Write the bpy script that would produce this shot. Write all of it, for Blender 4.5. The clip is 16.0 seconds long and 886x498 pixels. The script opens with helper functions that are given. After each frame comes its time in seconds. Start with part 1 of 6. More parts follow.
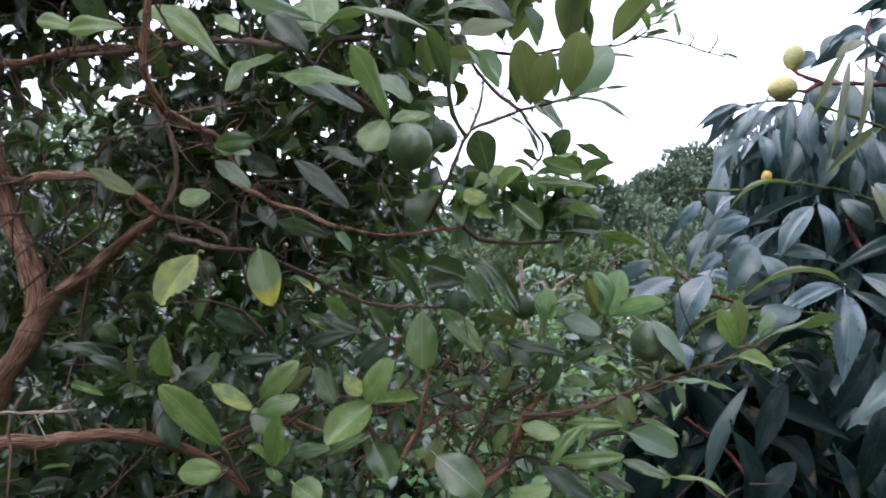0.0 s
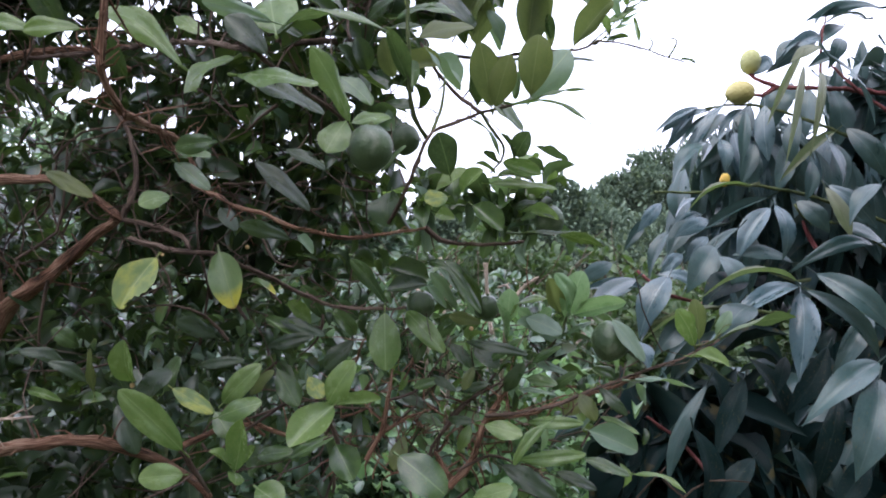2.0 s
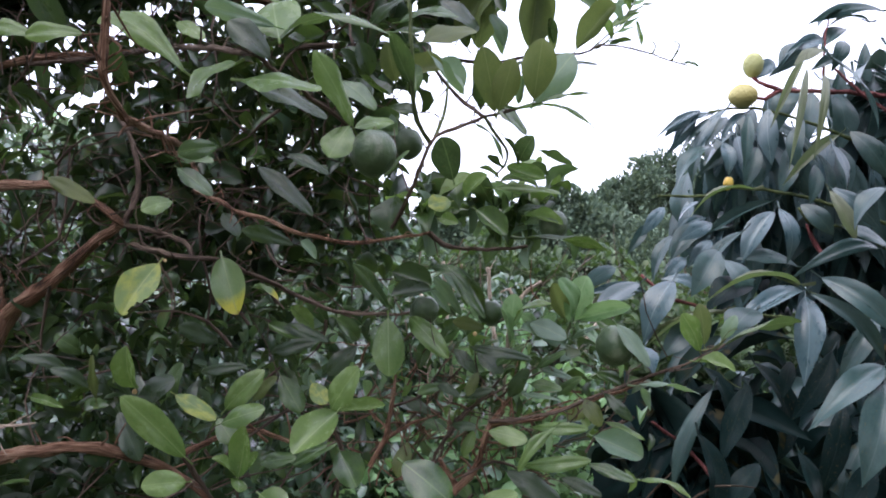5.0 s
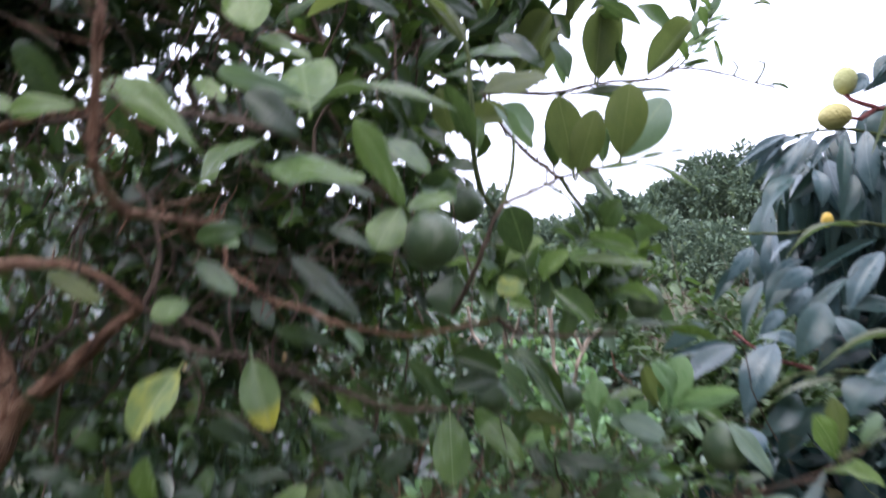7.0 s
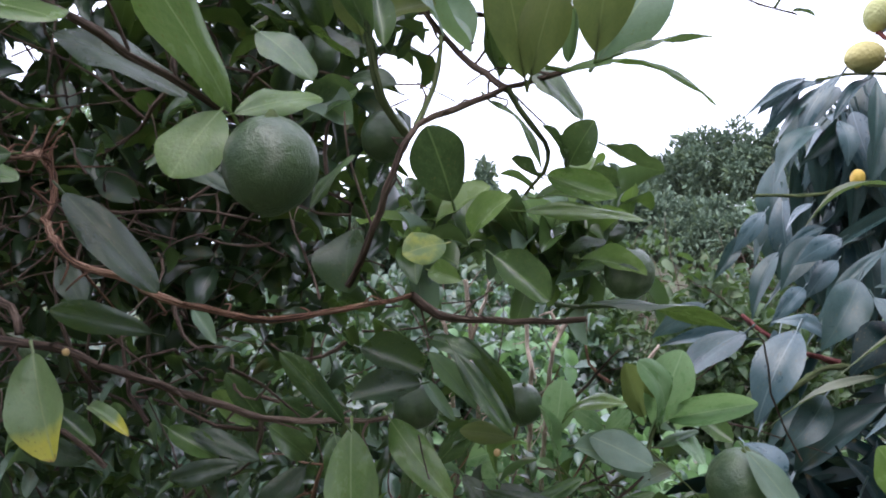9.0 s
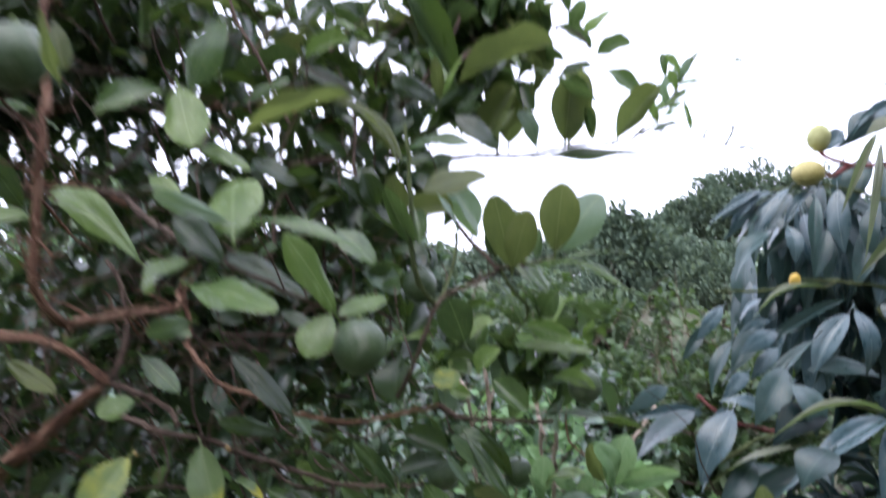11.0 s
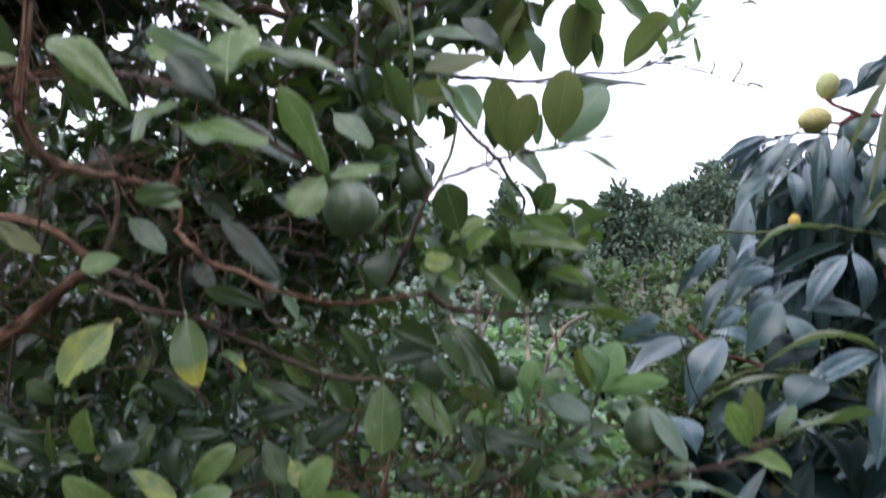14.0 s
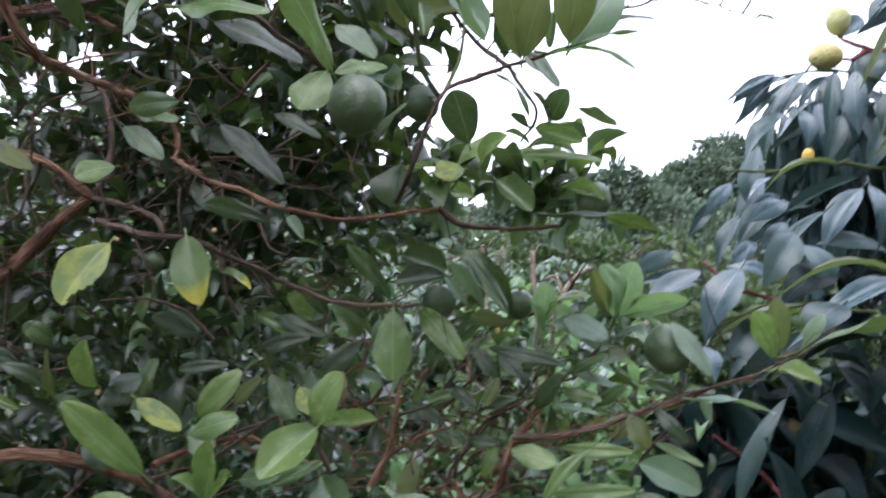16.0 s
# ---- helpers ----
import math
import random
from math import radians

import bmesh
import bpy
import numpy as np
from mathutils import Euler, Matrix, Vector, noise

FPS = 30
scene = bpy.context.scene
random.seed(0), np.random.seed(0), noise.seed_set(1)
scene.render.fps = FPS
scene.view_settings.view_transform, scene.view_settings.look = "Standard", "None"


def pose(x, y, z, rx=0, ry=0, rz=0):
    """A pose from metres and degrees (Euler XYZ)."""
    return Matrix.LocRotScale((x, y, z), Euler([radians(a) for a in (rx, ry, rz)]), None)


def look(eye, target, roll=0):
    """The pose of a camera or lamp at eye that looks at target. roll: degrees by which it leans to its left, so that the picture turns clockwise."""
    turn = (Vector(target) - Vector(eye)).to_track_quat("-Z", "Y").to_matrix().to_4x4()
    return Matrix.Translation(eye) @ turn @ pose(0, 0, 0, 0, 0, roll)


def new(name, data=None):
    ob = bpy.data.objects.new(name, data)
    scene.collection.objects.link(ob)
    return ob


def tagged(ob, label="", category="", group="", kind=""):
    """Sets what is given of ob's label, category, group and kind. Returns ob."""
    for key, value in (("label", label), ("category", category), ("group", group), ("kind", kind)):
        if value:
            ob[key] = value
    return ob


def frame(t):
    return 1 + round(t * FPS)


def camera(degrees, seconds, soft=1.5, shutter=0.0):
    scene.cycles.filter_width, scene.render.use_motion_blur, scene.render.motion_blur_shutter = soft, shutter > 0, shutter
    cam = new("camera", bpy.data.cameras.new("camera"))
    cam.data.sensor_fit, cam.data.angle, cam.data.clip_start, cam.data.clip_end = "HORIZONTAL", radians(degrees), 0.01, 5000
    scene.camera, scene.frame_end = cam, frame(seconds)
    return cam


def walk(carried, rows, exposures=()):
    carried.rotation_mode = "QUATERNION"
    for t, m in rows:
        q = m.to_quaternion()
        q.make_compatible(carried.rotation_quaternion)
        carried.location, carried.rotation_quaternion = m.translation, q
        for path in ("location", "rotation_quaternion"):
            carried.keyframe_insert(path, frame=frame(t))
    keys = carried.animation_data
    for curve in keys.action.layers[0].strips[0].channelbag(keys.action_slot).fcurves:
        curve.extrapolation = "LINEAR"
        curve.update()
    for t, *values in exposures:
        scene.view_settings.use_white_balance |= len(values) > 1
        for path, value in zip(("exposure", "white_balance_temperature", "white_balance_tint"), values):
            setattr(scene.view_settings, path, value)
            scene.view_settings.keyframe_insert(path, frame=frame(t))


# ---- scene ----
cam = camera(56.80, 16.0, soft=1.9, shutter=0.9)
walk(cam, [
    (0, pose(0.0007, 0.0038, 1.5016, 89.94, -0.18, 2.12)),
    (0.5, pose(0.0048, 0.0066, 1.4977, 89.89, 0.12, 1.45)),
    (1, pose(0.0048, 0.0019, 1.4988, 89.83, 0.07, 0.83)),
    (1.5, pose(0.0000, 0.0000, 1.5000, 90.00, 0.00, 0.00)),
    (2, pose(0.0078, -0.0011, 1.4970, 90.29, 0.18, -0.15)),
    (2.5, pose(0.0065, -0.0007, 1.4982, 90.63, 0.13, -0.38)),
    (3, pose(0.0076, 0.0016, 1.4969, 90.68, 0.28, -0.51)),
    (5.5, pose(0.0048, 0.0054, 1.4989, 90.46, 0.33, 0.03)),
    (6, pose(0.0025, 0.0100, 1.4993, 90.31, -0.05, 0.57)),
    (6.5, pose(-0.0170, 0.0334, 1.5044, 90.40, -0.44, 3.04)),
    (7, pose(-0.0199, 0.1790, 1.5910, 91.13, 1.88, 3.18)),
    (7.2, pose(0.0233, 0.2397, 1.6103, 91.81, 3.56, 3.15)),
    (7.5, pose(0.0421, 0.3959, 1.6006, 91.72, 4.43, 1.97)),
    (8, pose(0.0343, 0.4832, 1.5687, 89.32, 3.16, 1.89)),
    (10.5, pose(0.0608, 0.3114, 1.6182, 89.67, 0.31, 3.12)),
    (11, pose(0.0688, 0.1438, 1.6715, 92.22, 1.68, 4.40)),
    (11.5, pose(0.0785, 0.1006, 1.6987, 95.01, 1.42, 6.08)),
    (12, pose(0.0705, 0.1162, 1.6873, 94.80, -0.07, 6.91)),
    (12.5, pose(0.0507, 0.1771, 1.6458, 92.80, -0.54, 7.03)),
    (13, pose(0.0501, 0.1917, 1.6409, 91.25, -0.91, 6.53)),
    (13.5, pose(0.0527, 0.1671, 1.6379, 91.00, -2.30, 5.05)),
    (14, pose(0.0697, 0.1621, 1.5730, 90.45, -1.30, 4.18)),
    (14.5, pose(0.0542, 0.1752, 1.5327, 89.42, 0.51, 5.62)),
    (15, pose(0.0500, 0.1738, 1.5318, 88.71, 0.57, 6.44)),
    (15.5, pose(0.0582, 0.1925, 1.5025, 88.54, 1.93, 5.69)),
    (16, pose(0.0554, 0.1988, 1.4958, 89.39, -0.13, 4.10)),
], exposures=[(0.0, 0.54), (6.5, 0.52), (7.0, 0.60), (8.0, 0.48), (10.5, 0.60), (11.0, 0.56), (11.5, 0.34), (12.0, 0.00), (12.5, 0.04), (13.0, 0.32), (14.5, 0.42), (15.0, 0.52), (16.0, 0.76)])

# world: bright overcast evening sky, with one wide soft sun behind the cloud
world = bpy.data.worlds.new("world")
scene.world = world
world.use_nodes = True
wn = world.node_tree.nodes
wl = world.node_tree.links
bg = wn["Background"]
sky = wn.new("ShaderNodeTexSky")
sky.sky_type = "NISHITA"
sky.sun_disc = False
sky.sun_elevation = radians(68)
sky.sun_rotation = radians(212)
sky.dust_density = 4.0
cloud = wn.new("ShaderNodeMix")
cloud.data_type = "RGBA"
cloud.inputs[0].default_value = 0.80
cloud.inputs[7].default_value = (9.4, 9.6, 12.2, 1.0)
wl.new(sky.outputs[0], cloud.inputs[6])
wl.new(cloud.outputs[2], bg.inputs[0])
bg.inputs[1].default_value = 0.215

sun_data = bpy.data.lights.new("sun", "SUN")
sun_data.energy = 0.7
sun_data.angle = radians(50)
sun_data.color = (1.0, 0.97, 0.92)
sun = new("sun", sun_data)
sun.matrix_world = look((0, 0, 30), (5, 8, 6))


# ---- materials ----
def node_mat(name):
    m = bpy.data.materials.new(name)
    m.use_nodes = True
    return m, m.node_tree.nodes, m.node_tree.links, m.node_tree.nodes["Principled BSDF"]


def ramp(n, stops):
    r = n.new("ShaderNodeValToRGB")
    while len(r.color_ramp.elements) < len(stops):
        r.color_ramp.elements.new(0.5)
    for e, (p, c) in zip(r.color_ramp.elements, stops):
        e.position, e.color = p, (*c, 1)
    return r


def math_node(n, l, op, a, b=None, c=None):
    k = n.new("ShaderNodeMath")
    k.operation = op
    for i, v in enumerate((a, b, c)):
        if v is None:
            continue
        if isinstance(v, (int, float)):
            k.inputs[i].default_value = v
        else:
            l.new(v, k.inputs[i])
    return k.outputs[0]


def mix_col(n, l, fac, a, b, blend="MIX"):
    k = n.new("ShaderNodeMix")
    k.data_type, k.blend_type = "RGBA", blend
    for sock, v in ((k.inputs[0], fac), (k.inputs[6], a), (k.inputs[7], b)):
        if isinstance(v, (int, float)):
            sock.default_value = v
        elif isinstance(v, tuple):
            sock.default_value = (*v, 1)
        else:
            l.new(v, sock)
    return k.outputs[2]


def leaf_mat(name, dark, light, rib, rough=0.38, through_light=0.22, yellow=0.0, tip=0.0, spec=0.5, veins=9.0, glow=(0.25, 0.42, 0.06)):
    """A leaf: midrib and side veins by the leaf's own u, v; mottling; each leaf a little different."""
    m, n, l, p = node_mat(name)
    uv = n.new("ShaderNodeUVMap")
    sep = n.new("ShaderNodeSeparateXYZ")
    l.new(uv.outputs[0], sep.inputs[0])
    u, v = sep.outputs[0], sep.outputs[1]
    side = math_node(n, l, "ABSOLUTE", math_node(n, l, "SUBTRACT", u, 0.5))
    info, geo = n.new("ShaderNodeObjectInfo"), n.new("ShaderNodeNewGeometry")
    rnd = math_node(n, l, "FRACT", math_node(n, l, "ADD", info.outputs["Random"], geo.outputs["Random Per Island"]))
    tex = n.new("ShaderNodeTexCoord")
    # a different piece of noise on each leaf
    shift = n.new("ShaderNodeVectorMath")
    shift.operation = "ADD"
    comb = n.new("ShaderNodeCombineXYZ")
    for i in range(3):
        l.new(math_node(n, l, "MULTIPLY", rnd, 37.0 + 11 * i), comb.inputs[i])
    l.new(tex.outputs["Object"], shift.inputs[0])
    l.new(comb.outputs[0], shift.inputs[1])
    blot = n.new("ShaderNodeTexNoise")
    blot.inputs["Scale"].default_value = 3.2
    blot.inputs["Detail"].default_value = 7
    blot.inputs["Roughness"].default_value = 0.6
    l.new(shift.outputs[0], blot.inputs["Vector"])
    fine = n.new("ShaderNodeTexNoise")
    fine.inputs["Scale"].default_value = 26
    fine.inputs["Detail"].default_value = 3
    l.new(shift.outputs[0], fine.inputs["Vector"])
    tone = math_node(n, l, "ADD", math_node(n, l, "MULTIPLY", rnd, 0.6), math_node(n, l, "MULTIPLY_ADD", blot.outputs[0], 1.7, math_node(n, l, "MULTIPLY_ADD", v, 0.5, math_node(n, l, "MULTIPLY_ADD", fine.outputs[0], 0.7, -1.30))))
    col = mix_col(n, l, math_node(n, l, "MINIMUM", math_node(n, l, "MAXIMUM", tone, 0.0), 1.0), dark, light)
    if yellow:
        y = ramp(n, [(0.52 - 0.2 * yellow, (0, 0, 0)), (0.66 - 0.1 * yellow, (1, 1, 1))])
        l.new(blot.outputs[0], y.inputs[0])
        col = mix_col(n, l, math_node(n, l, "MULTIPLY", y.outputs[0], 0.65), col, (0.36, 0.37, 0.055))
    if tip:
        g = ramp(n, [(0.66, (0, 0, 0)), (0.82, (1, 1, 1))])
        l.new(math_node(n, l, "MULTIPLY_ADD", blot.outputs[0], 0.25, math_node(n, l, "ADD", v, -0.12)), g.inputs[0])
        col = mix_col(n, l, g.outputs[0], col, (0.50, 0.47, 0.07))
        b = ramp(n, [(0.90, (0, 0, 0)), (0.95, (1, 1, 1))])
        l.new(math_node(n, l, "MULTIPLY_ADD", fine.outputs[0], 0.2, math_node(n, l, "ADD", v, -0.16)), b.inputs[0])
        col = mix_col(n, l, b.outputs[0], col, (0.22, 0.09, 0.03))
    # brown specks
    sp = ramp(n, [(0.62, (0, 0, 0)), (0.70, (1, 1, 1))])
    l.new(fine.outputs[0], sp.inputs[0])
    col = mix_col(n, l, math_node(n, l, "MULTIPLY", sp.outputs[0], 0.55), col, (0.12, 0.09, 0.03))
    # veins
    wave = math_node(n, l, "SINE", math_node(n, l, "MULTIPLY", math_node(n, l, "SUBTRACT", v, math_node(n, l, "MULTIPLY", side, 0.55)), veins * 6.283))
    thin = math_node(n, l, "POWER", math_node(n, l, "MULTIPLY_ADD", wave, 0.5, 0.5), 14.0)
    r = ramp(n, [(0.006, (1, 1, 1)), (0.022, (0, 0, 0))])
    l.new(side, r.inputs[0])
    line = math_node(n, l, "MAXIMUM", math_node(n, l, "MULTIPLY", r.outputs[0], 0.62), math_node(n, l, "MULTIPLY", thin, 0.05))
    col = mix_col(n, l, line, col, rib)
    l.new(col, p.inputs["Base Color"])
    p.inputs["Specular IOR Level"].default_value = spec
    l.new(math_node(n, l, "MULTIPLY_ADD", blot.outputs[0], 0.3, rough - 0.15), p.inputs["Roughness"])
    bump = n.new("ShaderNodeBump")
    bump.inputs["Strength"].default_value = 0.4
    bump.inputs["Distance"].default_value = 0.0016
    h = math_node(n, l, "SUBTRACT", math_node(n, l, "MULTIPLY", fine.outputs[0], 0.5), math_node(n, l, "MULTIPLY", thin, 0.04))
    l.new(h, bump.inputs["Height"])
    l.new(bump.outputs[0], p.inputs["Normal"])
    tr = n.new("ShaderNodeBsdfTranslucent")
    l.new(mix_col(n, l, 0.55, col, glow), tr.inputs[0])
    mx = n.new("ShaderNodeMixShader")
    mx.inputs[0].default_value = through_light
    l.new(p.outputs[0], mx.inputs[1])
    l.new(tr.outputs[0], mx.inputs[2])
    l.new(mx.outputs[0], n["Material Output"].inputs[0])
    return m


def bark_mat(name, a, b, c, scale=260.0, stretch=0.14, bump_d=0.004):
    m, n, l, p = node_mat(name)
    tex = n.new("ShaderNodeTexCoord")
    uv = n.new("ShaderNodeUVMap")
    mp = n.new("ShaderNodeMapping")
    mp.inputs["Scale"].default_value = (1, stretch, 1)
    l.new(uv.outputs[0], mp.inputs[0])
    fib = n.new("ShaderNodeTexNoise")
    fib.inputs["Scale"].default_value = scale
    fib.inputs["Detail"].default_value = 6
    fib.inputs["Roughness"].default_value = 0.65
    l.new(mp.outputs[0], fib.inputs["Vector"])
    big = n.new("ShaderNodeTexNoise")
    big.inputs["Scale"].default_value = 9
    big.inputs["Detail"].default_value = 4
    l.new(tex.outputs["Object"], big.inputs["Vector"])
    r = ramp(n, [(0.41, a), (0.50, b), (0.60, c)])
    l.new(math_node(n, l, "ADD", math_node(n, l, "MULTIPLY", fib.outputs[0], 0.7), math_node(n, l, "MULTIPLY", big.outputs[0], 0.3)), r.inputs[0])
    l.new(r.outputs[0], p.inputs["Base Color"])
    p.inputs["Roughness"].default_value = 0.85
    p.inputs["Specular IOR Level"].default_value = 0.25
    bump = n.new("ShaderNodeBump")
    bump.inputs["Strength"].default_value = 0.9
    bump.inputs["Distance"].default_value = bump_d
    l.new(fib.outputs[0], bump.inputs["Height"])
    l.new(bump.outputs[0], p.inputs["Normal"])
    return m


def fruit_mat(name, a, b, pore=90.0, rough=0.42, depth=0.0012, scar=None, dents=0.0):
    m, n, l, p = node_mat(name)
    tex = n.new("ShaderNodeTexCoord")
    no = n.new("ShaderNodeTexNoise")
    no.inputs["Scale"].default_value = 28
    no.inputs["Detail"].default_value = 4
    l.new(tex.outputs["Object"], no.inputs["Vector"])
    vo = n.new("ShaderNodeTexVoronoi")
    vo.inputs["Scale"].default_value = pore * 4
    l.new(tex.outputs["Object"], vo.inputs["Vector"])
    r = ramp(n, [(0.3, a), (0.75, b)])
    l.new(no.outputs[0], r.inputs[0])
    colour = r.outputs[0]
    if scar:  # greyish rubbed patches, different on each fruit
        info = n.new("ShaderNodeObjectInfo")
        rub = n.new("ShaderNodeTexNoise")
        rub.noise_dimensions = "4D"
        rub.inputs["Scale"].default_value = 34
        rub.inputs["Detail"].default_value = 7
        rub.inputs["Roughness"].default_value = 0.65
        l.new(tex.outputs["Object"], rub.inputs["Vector"])
        l.new(math_node(n, l, "MULTIPLY", info.outputs["Random"], 30.0), rub.inputs["W"])
        patch = ramp(n, [(0.54, (0, 0, 0)), (0.70, (0.7, 0.7, 0.7))])
        l.new(rub.outputs[0], patch.inputs[0])
        colour = mix_col(n, l, patch.outputs[0], colour, scar)
    l.new(colour, p.inputs["Base Color"])
    p.inputs["Roughness"].default_value = rough
    p.inputs["Specular IOR Level"].default_value = 0.7
    bump = n.new("ShaderNodeBump")
    bump.inputs["Strength"].default_value = 0.5
    bump.inputs["Distance"].default_value = depth
    if dents:
        dent = n.new("ShaderNodeTexNoise")
        dent.inputs["Scale"].default_value = 150
        dent.inputs["Detail"].default_value = 3
        l.new(tex.outputs["Object"], dent.inputs["Vector"])
        under_bump = n.new("ShaderNodeBump")
        under_bump.inputs["Strength"].default_value = 0.6
        under_bump.inputs["Distance"].default_value = dents
        l.new(dent.outputs[0], under_bump.inputs["Height"])
        l.new(under_bump.outputs[0], bump.inputs["Normal"])
    l.new(vo.outputs["Distance"], bump.inputs["Height"])
    l.new(bump.outputs[0], p.inputs["Normal"])
    return m


def soil_mat():
    m, n, l, p = node_mat("soil")
    tex = n.new("ShaderNodeTexCoord")
    a = n.new("ShaderNodeTexNoise")
    a.inputs["Scale"].default_value = 1.3
    a.inputs["Detail"].default_value = 8
    l.new(tex.outputs["Object"], a.inputs["Vector"])
    b = n.new("ShaderNodeTexNoise")
    b.inputs["Scale"].default_value = 30
    b.inputs["Detail"].default_value = 6
    l.new(tex.outputs["Object"], b.inputs["Vector"])
    r = ramp(n, [(0.35, (0.045, 0.03, 0.02)), (0.5, (0.05, 0.055, 0.02)), (0.7, (0.07, 0.11, 0.03))])
    l.new(math_node(n, l, "ADD", math_node(n, l, "MULTIPLY", a.outputs[0], 0.6), math_node(n, l, "MULTIPLY", b.outputs[0], 0.4)), r.inputs[0])
    l.new(r.outputs[0], p.inputs["Base Color"])
    p.inputs["Roughness"].default_value = 0.95
    bump = n.new("ShaderNodeBump")
    bump.inputs["Distance"].default_value = 0.03
    l.new(b.outputs[0], bump.inputs["Height"])
    l.new(bump.outputs[0], p.inputs["Normal"])
    return m


MATS = {
    "mid": leaf_mat("citrus_leaf", (0.022, 0.054, 0.018), (0.092, 0.158, 0.050), (0.19, 0.28, 0.10), rough=0.23, spec=0.65, through_light=0.22, glow=(0.22, 0.34, 0.09)),
    "bright": leaf_mat("citrus_leaf_young", (0.086, 0.156, 0.048), (0.216, 0.308, 0.108), (0.34, 0.44, 0.19), rough=0.25, spec=0.6, through_light=0.36),
    "fresh": leaf_mat("citrus_leaf_new", (0.150, 0.285, 0.125), (0.300, 0.460, 0.240), (0.42, 0.56, 0.34), rough=0.30, spec=0.7, through_light=0.35, glow=(0.30, 0.46, 0.12)),
    # darkest citrus green; inside the crown it stands in for shade
    "dark": leaf_mat("citrus_leaf_dark", (0.010, 0.023, 0.012), (0.030, 0.056, 0.027), (0.07, 0.10, 0.05), rough=0.30, spec=0.5),
    "olive": leaf_mat("citrus_leaf_underside", (0.046, 0.070, 0.020), (0.125, 0.150, 0.040), (0.17, 0.20, 0.08), rough=0.45, through_light=0.45, glow=(0.26, 0.34, 0.09)),
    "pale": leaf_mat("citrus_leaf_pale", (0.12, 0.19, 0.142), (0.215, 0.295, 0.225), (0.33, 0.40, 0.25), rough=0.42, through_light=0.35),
    "yellow": leaf_mat("citrus_leaf_yellowing", (0.09, 0.155, 0.042), (0.19, 0.260, 0.080), (0.34, 0.37, 0.12), yellow=0.50, rough=0.40),
    "tipped": leaf_mat("citrus_leaf_yellow_tip", (0.100, 0.160, 0.066), (0.200, 0.275, 0.130), (0.28, 0.33, 0.16), tip=1.0, rough=0.34, spec=0.65),
    "blue": leaf_mat("broad_leaf", (0.018, 0.046, 0.046), (0.068, 0.126, 0.122), (0.10, 0.15, 0.14), rough=0.32, through_light=0.08, spec=0.6, veins=11.0, glow=(0.08, 0.15, 0.05)),
    # blue-grey of the reflected sky, put into the leaf's base colour
    "sheen": leaf_mat("broad_leaf_sky_sheen", (0.038, 0.080, 0.094), (0.112, 0.184, 0.210), (0.24, 0.31, 0.32), rough=0.30, through_light=0.06, spec=0.8, veins=11.0, glow=(0.08, 0.15, 0.05)),
    # shade under the broad-leaved tree, put into a near-black leaf colour
    "deep": leaf_mat("broad_leaf_shade", (0.004, 0.013, 0.013), (0.013, 0.032, 0.032), (0.03, 0.05, 0.045), rough=0.36, through_light=0.03, spec=0.10, veins=11.0, glow=(0.05, 0.10, 0.03)),
    "tan": leaf_mat("broad_leaf_underside", (0.115, 0.140, 0.090), (0.235, 0.245, 0.170), (0.30, 0.31, 0.19), rough=0.5, through_light=0.25, veins=11.0),
    # a leaf with the shade between inner leaves put into its colour
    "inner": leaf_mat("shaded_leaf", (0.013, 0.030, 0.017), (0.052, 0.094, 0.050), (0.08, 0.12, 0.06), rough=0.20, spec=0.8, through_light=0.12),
    "hedge": leaf_mat("shrub_leaf", (0.015, 0.042, 0.030), (0.165, 0.260, 0.185), (0.15, 0.23, 0.15), rough=0.22, spec=0.85),
    "bush": leaf_mat("bush_leaf", (0.020, 0.045, 0.024), (0.085, 0.138, 0.062), (0.11, 0.17, 0.08), rough=0.45, spec=0.35),
    "weed": leaf_mat("weed_leaf", (0.150, 0.290, 0.125), (0.310, 0.500, 0.260), (0.30, 0.45, 0.24), rough=0.45, through_light=0.35),
    # distance haze put into the base colour: paler and greyer than near leaves
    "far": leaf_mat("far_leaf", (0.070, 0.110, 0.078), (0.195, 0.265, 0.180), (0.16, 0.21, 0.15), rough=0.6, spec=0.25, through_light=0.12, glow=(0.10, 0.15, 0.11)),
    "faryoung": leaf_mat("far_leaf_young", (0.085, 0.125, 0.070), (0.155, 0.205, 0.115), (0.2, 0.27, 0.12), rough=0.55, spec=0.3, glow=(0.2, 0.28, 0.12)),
}
BARK = bark_mat("citrus_bark", (0.030, 0.016, 0.011), (0.230, 0.114, 0.070), (0.54, 0.36, 0.255), stretch=0.09, bump_d=0.007)
TWIG = bark_mat("twig_bark", (0.034, 0.023, 0.018), (0.105, 0.070, 0.053), (0.21, 0.155, 0.122), scale=220)
GREEN_TWIG = bark_mat("green_twig", (0.04, 0.06, 0.02), (0.10, 0.13, 0.05), (0.17, 0.19, 0.09), scale=220)
DRY = bark_mat("dry_stalk_bark", (0.28, 0.20, 0.15), (0.48, 0.38, 0.30), (0.65, 0.55, 0.46), scale=220)
RED_TWIG = bark_mat("red_stalk", (0.075, 0.020, 0.022), (0.19, 0.055, 0.055), (0.30, 0.13, 0.12), scale=220)
FRUIT = fruit_mat("green_rind", (0.026, 0.056, 0.024), (0.076, 0.122, 0.046), pore=260, rough=0.36, depth=0.0005, scar=(0.20, 0.22, 0.15), dents=0.0022)
KNOB = fruit_mat("yellow_rind", (0.44, 0.37, 0.11), (0.58, 0.51, 0.21), pore=40, rough=0.6, depth=0.003)
